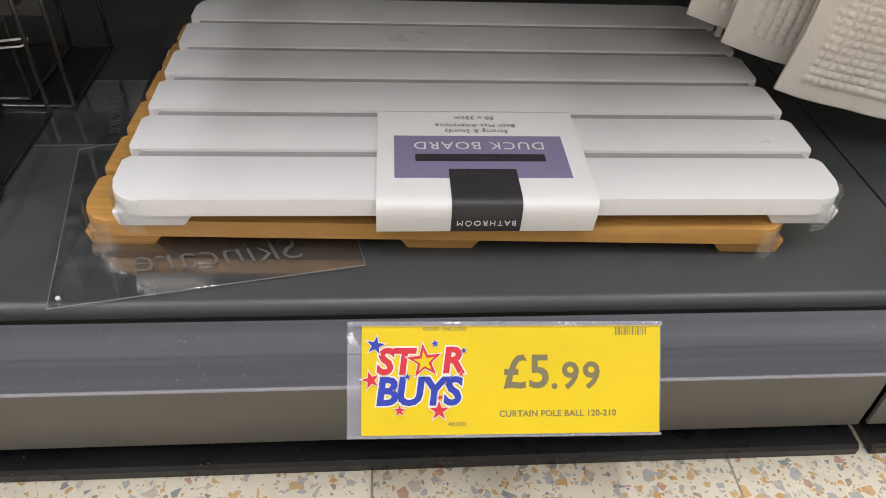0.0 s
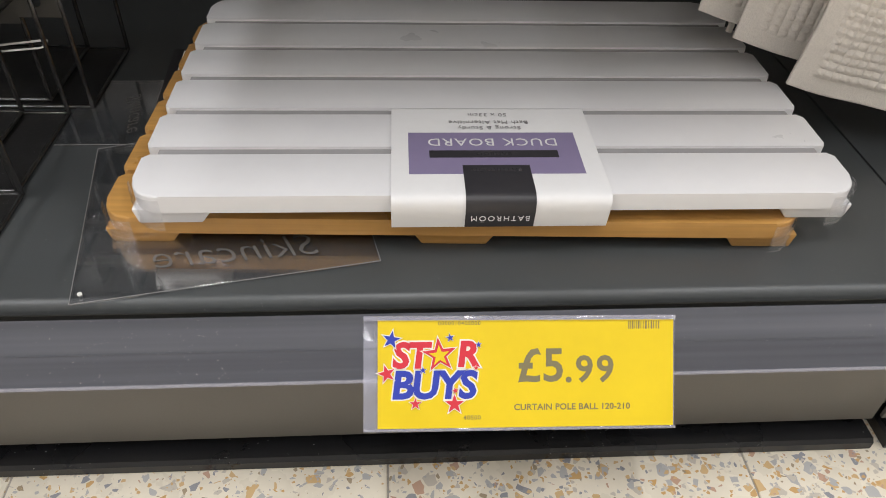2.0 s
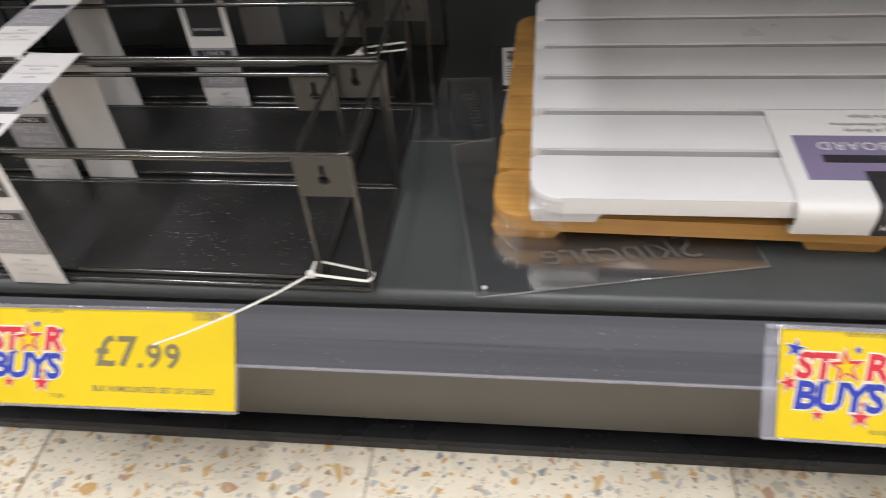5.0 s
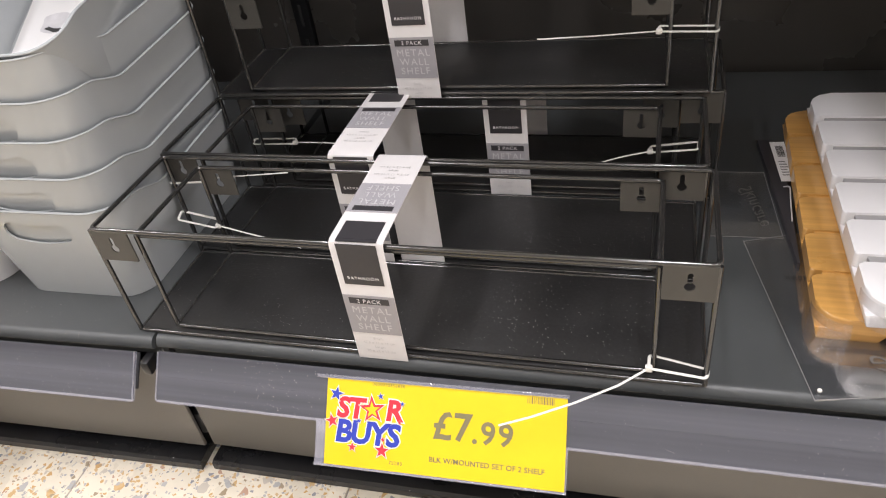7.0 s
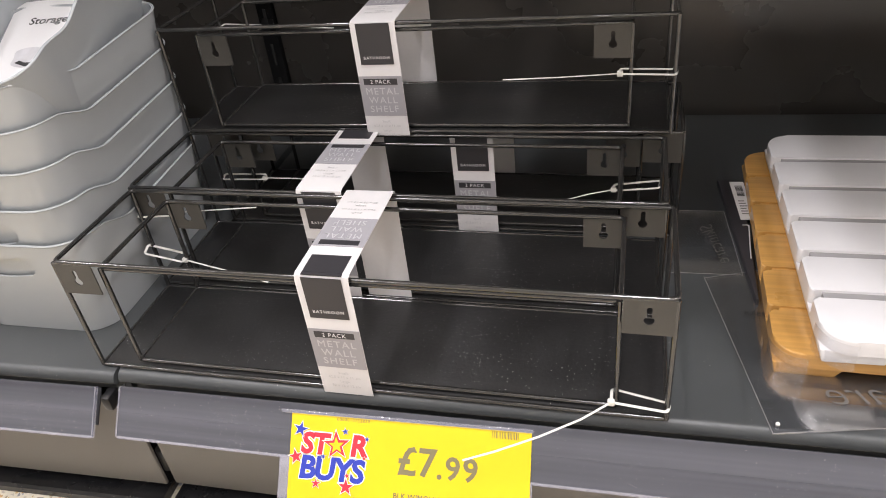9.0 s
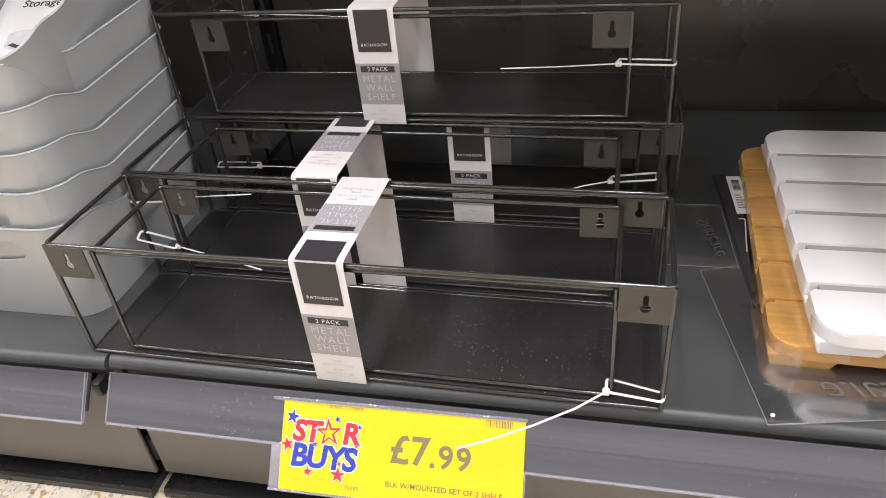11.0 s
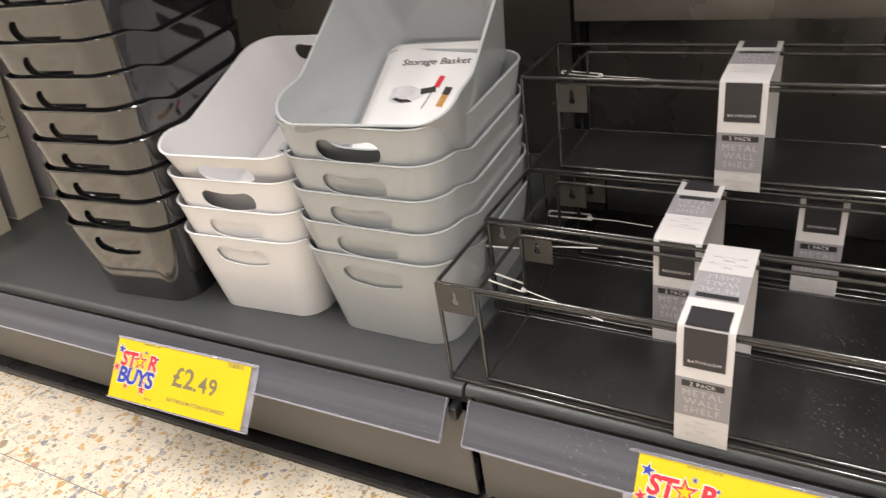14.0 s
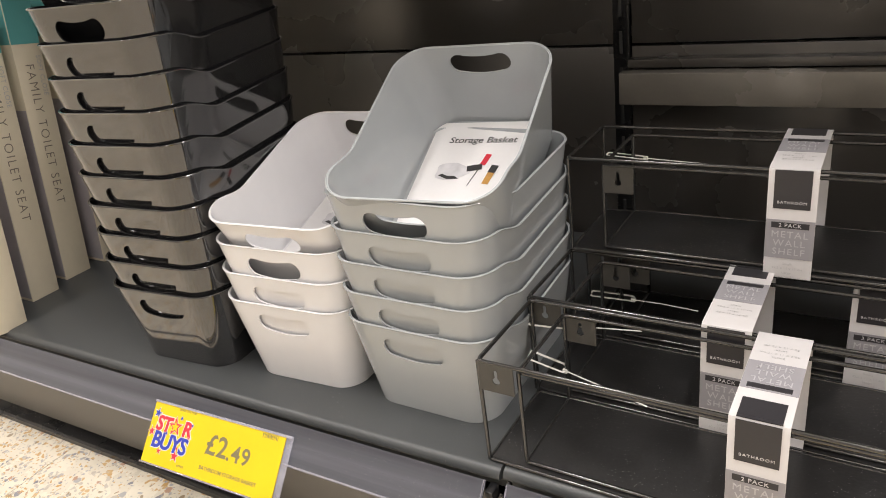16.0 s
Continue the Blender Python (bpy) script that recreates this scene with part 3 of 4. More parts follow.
duck_board("bamboo_duck_board", pose(0.0685, 0.0675, SHELF, 0, 0, -2.0), BAMBOO, BAMBOO, "natural bamboo slatted duck board in shrink film", 0.502, gap=0.0026)
duck_board("white_duck_board", pose(0.0985, 0.062, SHELF + 0.0264, 0, 0, -0.4), WHITE_PAINT, GROOVE_SHADE, "white painted slatted duck board with a card sleeve", 0.506)

# card sleeve round the front of the white board
sleeve = thing("card_sleeve", pose(0.1, 0.062, SHELF + 0.0264, 0, 0, -0.4), "white and purple card sleeve round the white duck board", "packaging")


def band(x0, x1, line, material, parent, name, thick=0.0004, at=None, x2=None, x3=None):
    """A strip of card that follows a line in y and z. x2, x3: its sides at the far end."""
    bm = bmesh.new()
    n = len(line)
    rows = []
    for i, (y, z) in enumerate(line):
        a = line[max(0, i - 1)]
        b = line[min(n - 1, i + 1)]
        ny, nz = -(b[1] - a[1]), b[0] - a[0]
        k = math.hypot(ny, nz) or 1
        ny, nz = ny / k * thick, nz / k * thick
        f = i / (n - 1)
        xa, xb = (x0 + ((x2 if x2 is not None else x0) - x0) * f), (x1 + ((x3 if x3 is not None else x1) - x1) * f)
        rows.append([bm.verts.new(c) for c in ((xa, y, z), (xb, y, z), (xb, y + ny, z + nz), (xa, y + ny, z + nz))])
    for r0, r1 in zip(rows, rows[1:]):
        for k in range(4):
            bm.faces.new((r0[k], r0[(k + 1) % 4], r1[(k + 1) % 4], r1[k]))
    bm.faces.new(rows[0]), bm.faces.new(list(reversed(rows[-1])))
    bmesh.ops.recalc_face_normals(bm, faces=bm.faces[:])
    return part(name, bm, material, parent, at=at)


def sleeve_line(y_back, z_low, lift):
    """From the low front edge, up round the front, and back over the top."""
    pts = [(0.006, z_low), (-0.0035 - lift, z_low + 0.0005)]
    for i in range(9):
        a = radians(180 - 90 * i / 8)
        pts.append((0.010 - (0.0155 + lift) * abs(math.cos(a)) ** 0.5, 0.0152 + (0.0122 + lift) * math.sin(a) ** 0.5))
    pts += [(y_back, 0.0272 + lift)]
    return pts


SX0, SX1 = -0.0785, 0.0715
band(SX0, SX1, sleeve_line(0.111, 0.0015, 0.0), PAPER, sleeve, "sleeve", x2=SX0, x3=SX1 + 0.0015)
wrap_card = sleeve.children[0]
band(SX0 + 0.0505, SX0 + 0.0985, sleeve_line(0.033, 0.0017, 0.0006)[1:], PAPER_BLACK, wrap_card, "print", 0.0003)
zt = 0.0278
part("print", box(SX0 + 0.0125, 0.0225, zt, SX0 + 0.1375, 0.076, zt + 0.0002), PAPER_PURPLE, wrap_card)
part("print", box(SX0 + 0.0275, 0.0425, zt + 0.0003, SX0 + 0.1215, 0.0515, zt + 0.0005), PAPER_BLACK, wrap_card)
for words, size, m, px, py, sp in (("DUCK BOARD", 0.0138, INK_PALE, 0.075, 0.0628, 1.12), ("Strong & Sturdy", 0.0066, INK_GREY, 0.0745, 0.0825, 1.12), ("Bath Mat Alternitive", 0.0066, INK_GREY, 0.0745, 0.0905, 1.12), ("50 x 33cm", 0.0066, INK_GREY, 0.0745, 0.1015, 1.1)):
    part("print", text_mesh(words, size, m, spacing=sp), None, wrap_card, at=pose(SX0 + px, py, zt + 0.0006, 0, 0, 180))
part("print", text_mesh("BAMBOO", 0.0055, INK_SHINE, spacing=1.2), None, wrap_card, at=pose(SX0 + 0.0745, 0.047, zt + 0.0007, 0, 0, 180))
part("print", text_mesh("BATHROÖM", 0.0062, INK_PALE, spacing=1.3), None, wrap_card, at=pose(SX0 + 0.0745, -0.0073, 0.0118, 90, 180, 0))
part("print", text_mesh("BATHROÖM", 0.0055, INK_SHINE, spacing=1.3), None, wrap_card, at=pose(SX0 + 0.0745, 0.027, zt + 0.0007, 0, 0, 180))

# shrink film at the corners of the boards
for fx, fy, fz, turn in ((-0.155, 0.0615, SHELF + 0.027, 0), (0.352, 0.0575, SHELF + 0.027, 90), (-0.1825, 0.073, SHELF + 0.0005, 0), (0.3195, 0.058, SHELF + 0.0005, 90)):
    bm = bmesh.new()
    rnd = random.Random(int(fx * 1000))
    rows = []
    for i in range(15):
        a = radians(180 + 90 * i / 14)
        row = []
        for k in range(9):
            j = 1 + 0.035 * rnd.random()
            row.append(bm.verts.new((0.0235 + 0.0248 * j * math.cos(a), 0.0235 + 0.0248 * j * math.sin(a), 0.025 * k / 8)))
        rows.append(row)
    for r0, r1 in zip(rows, rows[1:]):
        for k in range(8):
            bm.faces.new((r0[k], r1[k], r1[k + 1], r0[k + 1]))
    film = new("shrink_film", mesh_of(bm, "shrink_film", WRAP))
    film.matrix_basis = pose(fx, fy, fz, 0, 0, turn)
    film.visible_shadow = False
    tagged(film, "crinkled clear shrink film on the board's corner", "packaging", "shrink film on the boards")

# clear sign lying under the boards
sign = thing("acrylic_sign", pose(-0.189, 0.0155, SHELF + 0.0006, 0, 0, 10.7), "clear acrylic sign lying flat, etched with mirrored script", "sign")
plate = part("plate", outline([(0, 0), (0.206, 0), (0.2, 0.21), (0.0, 0.187)], 0.0016, 0.0003, 1), ACRYLIC, sign)
plate.visible_shadow = False
script = text_mesh("Skincare", 0.034, ETCH, bold=-0.0004, shear=0.35)
script.transform(Matrix.Diagonal((-1, 1, 1, 1)))
part("print", script, None, plate, "pale etched script", at=pose(0.11, 0.03, 0.0019, 0, 0, -4))
part("print", text_mesh("KEEP", 0.0078, INK_DARK, spacing=1.1), None, plate, at=pose(0.029, 0.1314, 0.0019, 0, 0, -10))
# highlight of the cut edges, drawn as thin grey tubes
for k, (q0, q1) in enumerate((((0, 0), (0.206, 0)), ((0.206, 0), (0.2, 0.21)), ((0, 0.187), (0, 0)), ((0.2, 0.21), (0, 0.187)))):
    part("edge", tube([(*q0, 0.0013), (*q1, 0.0013)], 0.0003, sides=5), INK_GREY, plate, "cut edge, its highlight drawn as a grey line")
part("stud", tube([(0.006, 0.008, 0.0016), (0.006, 0.008, 0.0026)], 0.0016, sides=10), NYLON, plate)

# dark carton with a white bar label beside the bamboo board
pack = thing("dark_pack", pose(-0.183, 0.165, SHELF), "flat black pack with a white bar-code label", "packaging")
part("carton", outline([(0.0, 0.0), (0.0025, 0.0), (0.0095, 0.21), (-0.015, 0.21)], 0.007, 0.001), PAPER_BLACK, pack)
stick = part("sticker", box(0.0, 0.0, 0.0, 0.0145, 0.076, 0.0004), PAPER, pack, "white label with a bar code", at=pose(0.0005, 0.128, 0.0072, 0, 0, 3))
for k in range(9):
    part("print", box(0.004, 0.046 + 0.0025 * k, 0.0005, 0.0115, 0.0475 + 0.0025 * k, 0.0006), INK_DARK, stick)
for k in range(6):
    part("print", box(0.003, 0.01 + 0.005 * k, 0.0005, 0.011 - 0.001 * (k % 3), 0.012 + 0.005 * k, 0.0006), INK_GREY, stick)
part("strap_loop", tube(bend([(0.0015, 0.118, 0.0075), (0.006, 0.112, 0.012), (0.004, 0.085, 0.01), (0.0025, 0.06, 0.008)], 0.004), 0.0007), INK_FAINT, pack, "thin pale hanging loop")

# second clear sign, partly under the wire shelves
sign = thing("acrylic_sign", pose(-0.262, 0.206, SHELF + 0.0004, 0, 0, 0.5), "clear acrylic sign lying flat beside the wire shelves", "sign")
plate = part("plate", outline([(0, 0), (0.073, 0), (0.067, 0.111), (0.0, 0.111)], 0.0014, 0.0003, 1), ACRYLIC, sign)
plate.visible_shadow = False
script = text_mesh("Skincare", 0.02, ETCH, bold=-0.0003, shear=0.35)
script.transform(Matrix.Diagonal((-1, 1, 1, 1)))
part("print", script, None, plate, "pale etched script", at=pose(0.052, 0.052, 0.0017, 0, 0, 100))
# three edges get the same drawn highlight
for q0, q1 in (((0, 0), (0.073, 0)), ((0.067, 0.111), (0, 0.111)), ((0.073, 0), (0.067, 0.111))):
    part("edge", tube([(*q0, 0.0012), (*q1, 0.0012)], 0.0003, sides=5), INK_GREY, plate, "cut edge, its highlight drawn as a grey line")


# ---- wire wall shelves in packs of two ----
def keyhole_plate(w, h, thick):
    """A plate with a keyhole cut through: a round hole with a narrow slot above it."""
    hole = [(0.0038 * math.cos(a), -0.003 + 0.0038 * math.sin(a)) for a in [radians(118 + 304 * i / 14) for i in range(15)]] + [(0.0019, 0.0072), (0.0011, 0.0088), (-0.0011, 0.0088), (-0.0019, 0.0072)]
    rim = [(-w / 2, -h / 2), (w / 2, -h / 2), (w / 2, h / 2), (-w / 2, h / 2)]

    def reach(poly, a):
        dx, dy = math.cos(a), math.sin(a)
        best = 0.0
        for (x0, y0), (x1, y1) in zip(poly, poly[1:] + poly[:1]):
            ex, ey = x1 - x0, y1 - y0
            den = dx * ey - dy * ex
            if abs(den) > 1e-12:
                t, u = (x0 * ey - y0 * ex) / den, (x0 * dy - y0 * dx) / den
                if t > 0 and -1e-6 <= u <= 1 + 1e-6:
                    best = max(best, t)
        return best * dx, best * dy

    angles = sorted(math.atan2(y, x) for x, y in hole + rim)
    inner, outer = [reach(hole, a) for a in angles], [reach(rim, a) for a in angles]
    bm = bmesh.new()
    rings = [[bm.verts.new((x, y, z)) for x, y in line] for line, z in ((inner, 0), (outer, 0), (outer, thick), (inner, thick))]
    n = len(angles)
    for r0, r1 in zip(rings, rings[1:] + rings[:1]):
        for k in range(n):
            bm.faces.new((r0[k], r0[(k + 1) % n], r1[(k + 1) % n], r1[k]))
    bmesh.ops.recalc_face_normals(bm, faces=bm.faces[:])
    return bm


def wire_shelf(name, w, d, h, parent, at, bracket_w):
    """Wall side at y = 0, facing -y; tray at the bottom."""
    r = 0.0021
    sub = part(name, box(-w / 2 + r, r, 0.0012, w / 2 - r, d - r, 0.0032, 0.0006), BLACK_TRAY, parent, at=at)
    x0, x1, y0, y1 = -w / 2 + r, w / 2 - r, r, d - r
    part("bottom_wire", tube(bend([(x0, y0, r), (x1, y0, r), (x1, y1, r), (x0, y1, r)], 0.004, closed=True), r, True), BLACK_WIRE, sub)
    part("top_wire", tube(bend([(x0, y0, h - r), (x1, y0, h - r), (x1, y1, h - r), (x0, y1, h - r)], 0.006, closed=True), r, True), BLACK_WIRE, sub)
    for x in (x0, x1):
        for y in (y0, y1):
            part("upright_wire", tube([(x, y, r), (x, y, h - r)], r), BLACK_WIRE, sub)
    for s in (-1, 1) if bracket_w else ():
        bw, bh = bracket_w, 0.031
        cx = s * (w / 2 - r - bw / 2)
        part("bracket", keyhole_plate(bw, bh, 0.0014), BRACKET, sub, "black steel hanging bracket with an open keyhole", at=pose(cx, y0 - 0.0004, h - bh / 2 - 0.002, 90, 0, 0))
    return sub


def zip_tie(points, loop, at, parent_label="white nylon cable tie round two wires"):
    tie = thing("cable_tie", at, parent_label, "cable tie", "cable ties on the wire shelves")
    part("tail", tube(points, 0.001, flat=0.5), NYLON, tie)
    part("loop", tube(bend(loop, 0.003, closed=True), 0.0012, True, flat=0.6), NYLON, tie)
    hx, hy, hz = points[0]
    part("head", box(hx - 0.0027, hy - 0.0022, hz - 0.0024, hx + 0.0027, hy + 0.0022, hz + 0.0024, 0.0009), NYLON, tie)
    return tie


def tag_strap(at, upright_top, w=0.0435, d=0.126, h=0.1235):
    """A printed paper strap right round a pack of wire shelves."""
    tag = thing("paper_strap", at, "white and grey paper strap printed metal wall shelf", "packaging", "paper straps on the wire shelves")
    x0, x1 = -w / 2, w / 2
    line = [(0.0, 0.0), (0.0, h - 0.004), (0.0012, h - 0.001), (0.004, h), (d - 0.004, h), (d - 0.0012, h - 0.001), (d, h - 0.004), (d, 0.002)]
    band(x0, x1, line, STRAP_PAPER, tag, "strap", 0.0004)
    card = tag.children[0]
    front = -0.0007

    def face(name, za, zb, m, xa=x0 + 0.0002, xb=x1 - 0.0002, lift=0.0):
        part(name, box(xa, front - 0.0002 - lift, za, xb, front + 0.0001 - lift, zb), m, card)

    def write(words, size, z, m, sp=1.2, lift=0.0004):
        part("print", text_mesh(words, size, m, spacing=sp), None, card, at=pose(0, front - lift, z, 90, 0, 0))

    face("print", h - 0.0405, h - 0.0012, PAPER_BLACK, x0 + 0.0055, x1 - 0.0055)
    write("BATHROÖM", 0.0039, h - 0.034, INK_PALE, 1.3)
    face("print", h - 0.093, h - 0.052, PAPER_GREY)
    face("print", h - 0.0605, h - 0.0545, PAPER_BLACK, x0 + 0.005, x1 - 0.005, 0.0003)
    write("2 PACK", 0.0055, h - 0.0575, INK_PALE, 1.15, 0.0008)
    for k, words in enumerate(("METAL", "WALL", "SHELF")):
        write(words, 0.0096, h - 0.0675 - 0.0092 * k, INK_SOFT, 1.2)
    for k, words in enumerate(("Small:", "42.5 x 11 x 11 cm", "Large:", "50 x 12 x 12 cm")):
        write(words, 0.0036, h - 0.099 - 0.0048 * k, INK_FAINT, 1.05)
    # top of the strap
    top = h + 0.0006
    a = 0 if upright_top else 180

    def flat(y0, y1, m, xa, xb, lift=0.0):
        if not upright_top:
            y0, y1 = d - y1, d - y0
        part("print", box(xa, y0, top - 0.0001 + lift, xb, y1, top + 0.0002 + lift), m, card)

    def flat_text(words, size, y, m):
        part("print", text_mesh(words, size, m, spacing=1.15), None, card, at=pose(0, y if upright_top else d - y, top + 0.0006, 0, 0, a))

    flat(0.048, 0.088, PAPER_GREY, x0 + 0.0002, x1 - 0.0002)
    flat(0.08, 0.086, PAPER_BLACK, x0 + 0.005, x1 - 0.005, 0.0003)
    for k, words in enumerate(("METAL", "WALL", "SHELF")):
        flat_text(words, 0.0096, 0.074 - 0.0095 * k, INK_SOFT)
    for k, words in enumerate(("Small:", "42.5 x 11 x 11 cm", "Large:", "50 x 12 x 12 cm")):
        flat_text(words, 0.0036, 0.04 - 0.0055 * k, INK_FAINT)
    flat(0.1, 0.122, PAPER_BLACK, x0 + 0.0055, x1 - 0.0055)
    if not upright_top:
        part("print", box(x0 + 0.0055, 0.0008, top - 0.0006, x1 - 0.0055, 0.0039, top + 0.0001), PAPER_BLACK, card)
    return tag


def shelf_pack(at, small_faces_front, large_faces_front=True, w=0.5, h=0.12, large_brackets=True):
    pack = thing("wire_shelf_pack", at, "two nested black wire wall shelves with sheet trays", "wall shelf", "packs of wire wall shelves")
    wire_shelf("large_shelf", w, 0.12, h, pack, pose(0, 0, 0) if large_faces_front else pose(0, 0.12, 0, 0, 0, 180), 0.036 if large_brackets else 0.0)
    wire_shelf("small_shelf", w - 0.075, 0.11, h - 0.012, pack, pose(0, 0.006, 0.0038) if small_faces_front else pose(0, 0.116, 0.0038, 0, 0, 180), 0.033)
    return pack


T1, T2, T3 = pose(-0.5115, 0.0215, SHELF, 0, 0, -0.8), pose(-0.515, 0.1425, SHELF, 0, 0, -0.9), pose(-0.496, 0.268, SHELF, 0, 0, -0.5)
T4 = pose(-0.509, 0.258, SHELF + 0.1205, 0, 0, -0.1)
for tt, a, b in ((T1, False, True), (T2, False, True), (T3, True, True)):
    shelf_pack(tt, a, b)
shelf_pack(T4, True, False, 0.5, 0.1135, False)
for tt, dx, up, tall in ((T1, -0.0065, False, 0.1235), (T2, -0.05, True, 0.1235), (T3, 0.046, True, 0.1165), (T4, -0.022, True, 0.1145)):
    tag_strap(tt @ pose(dx, -0.0025, 0), up, h=tall)

# cable ties
zip_tie([(0.207, -0.003, 0.02), (0.186, -0.02, 0.017), (0.156, -0.034, 0.009), (0.124, -0.044, -0.001), (0.1, -0.05, -0.008)], [(0.207, -0.003, 0.02), (0.248, -0.003, 0.015), (0.25, 0.006, 0.015), (0.207, 0.011, 0.02)], T1)
FIXED = Matrix()
zip_tie([(-0.31, 0.258, 0.231), (-0.335, 0.256, 0.226), (-0.357, 0.252, 0.221)], [(-0.31, 0.256, 0.231), (-0.267, 0.254, 0.236), (-0.266, 0.265, 0.238), (-0.31, 0.264, 0.233)], FIXED)
zip_tie([(-0.308, 0.257, 0.351), (-0.36, 0.254, 0.3495), (-0.412, 0.25, 0.3495)], [(-0.308, 0.256, 0.351), (-0.26, 0.255, 0.35), (-0.259, 0.265, 0.351), (-0.308, 0.266, 0.352)], FIXED)
zip_tie([(-0.722, 0.137, 0.212), (-0.7, 0.136, 0.207), (-0.665, 0.134, 0.2), (-0.635, 0.132, 0.193)], [(-0.722, 0.133, 0.212), (-0.761, 0.131, 0.222), (-0.762, 0.142, 0.225), (-0.722, 0.142, 0.216)], FIXED)
zip_tie([(-0.718, 0.15, 0.26), (-0.69, 0.16, 0.257), (-0.653, 0.178, 0.25)], [(-0.718, 0.144, 0.26), (-0.763, 0.143, 0.257), (-0.764, 0.153, 0.257), (-0.718, 0.154, 0.26)], FIXED)
zip_tie([(-0.692, 0.275, 0.227), (-0.66, 0.277, 0.226), (-0.62, 0.28, 0.222)], [(-0.692, 0.272, 0.227), (-0.742, 0.27, 0.227), (-0.743, 0.279, 0.229), (-0.692, 0.28, 0.229)], FIXED)
zip_tie([(-0.703, 0.368, 0.367), (-0.66, 0.366, 0.366), (-0.612, 0.36, 0.366)], [(-0.703, 0.364, 0.367), (-0.752, 0.37, 0.368), (-0.752, 0.38, 0.368), (-0.703, 0.374, 0.367)], FIXED)


# ---- storage baskets ----
def basket_mesh():
    """Tapered tub with rounded corners, a dipping rim on the sides and a grip hole in front and back."""
    bm = bmesh.new()
    h, steps = 0.110, 9
    w0, w1, d0, d1, taper_front = 0.152, 0.188, 0.222, 0.262, 0.013
    rings = []
    levels = 12
    for lev in range(levels + 1):
        f = lev / levels
        ring = []
        w, d, r = w0 + (w1 - w0) * f, d0 + (d1 - d0) * f, 0.03 + 0.006 * f
        pts = rounded(-w / 2, -taper_front * f, w / 2, d0 + 0.005 * f, [r] * 4, steps)
        full = []
        for i, p in enumerate(pts):
            q = pts[(i + 1) % len(pts)]
            n = max(1, round(math.dist(p, q) / 0.016)) if math.dist(p, q) > 0.02 else 1
            full += [(p[0] + (q[0] - p[0]) * k / n, p[1] + (q[1] - p[1]) * k / n) for k in range(n)]
        rings.append(full)
    # equal numbers of points in each ring
    def resample(line, n):
        length = [0.0]
        for p, q in zip(line, line[1:] + line[:1]):
            length.append(length[-1] + math.dist(p, q))
        out, j = [], 0
        for k in range(n):
            s = length[-1] * k / n
            while length[j + 1] < s:
                j += 1
            u = (s - length[j]) / (length[j + 1] - length[j])
            p, q = line[j], line[(j + 1) % len(line)]
            out.append((p[0] + (q[0] - p[0]) * u, p[1] + (q[1] - p[1]) * u))
        return out
    n = 112
    rows = []
    for lev, line in enumerate(rings):
        f = lev / levels
        row = []
        for x, y in resample(line, n):
            u = min(1.0, max(0.0, (y - 0.02) / 0.05))
            v = min(1.0, max(0.0, (y - 0.07) / 0.17))
            dip = 0.013 * (u * u * (3 - 2 * u)) * (1 - 0.75 * v)
            top = h - dip
            z = top * f
            row.append(bm.verts.new((x, y, z)))
        rows.append(row)
    for r0, r1 in zip(rows, rows[1:]):
        for k in range(n):
            bm.faces.new((r0[k], r0[(k + 1) % n], r1[(k + 1) % n], r1[k]))
    bm.faces.new(list(reversed(rows[0])))
    edge_line = [tuple(v.co) for v in rows[-1]]
    me = bpy.data.meshes.new("tub")
    bm.to_mesh(me)
    bm.free()
    ob = bpy.data.objects.new("tub", me)
    scene.collection.objects.link(ob)
    s = ob.modifiers.new("thick", "SOLIDIFY")
    s.thickness, s.offset = 0.002, -1
    # a bean: a band along a hanging arc, with round ends
    half, r, sag = 0.0255, 0.0112, 4.5
    lean = math.atan(2 * sag * half)
    pts = []
    for side in (-1, 1):
        for i in range(11):
            a = radians(90 + 180 * i / 10) if side < 0 else radians(-90 + 180 * i / 10)
            a += side * lean
            pts.append((side * half + r * math.cos(a), sag * half * half - 0.0045 + r * math.sin(a)))
        for i in range(1, 8):
            x = side * half * (1 - i / 4)
            pts.append((x, sag * x * x - 0.0045 + side * r))
    cut_bm = outline(pts, 0.6)
    cut = bpy.data.objects.new("cut", bpy.data.meshes.new("cut"))
    cut_bm.to_mesh(cut.data)
    cut_bm.free()
    scene.collection.objects.link(cut)
    cut.matrix_basis = pose(0, 0.4, h - 0.0235, 90, 0, 0)
    b = ob.modifiers.new("grip", "BOOLEAN")
    b.object, b.operation, b.solver = cut, "DIFFERENCE", "EXACT"
    bpy.context.view_layer.update()
    out = bpy.data.meshes.new_from_object(ob.evaluated_get(bpy.context.evaluated_depsgraph_get()))
    bpy.data.objects.remove(ob)
    bpy.data.objects.remove(cut)
    out.polygons.foreach_set("use_smooth", [True] * len(out.polygons))
    out.set_sharp_from_angle(angle=radians(40))
    bead = tube(edge_line, 0.001, True, 6)
    return out, mesh_of(bead, "rim", GREY_PLASTIC)


TUB, RIM = basket_mesh()


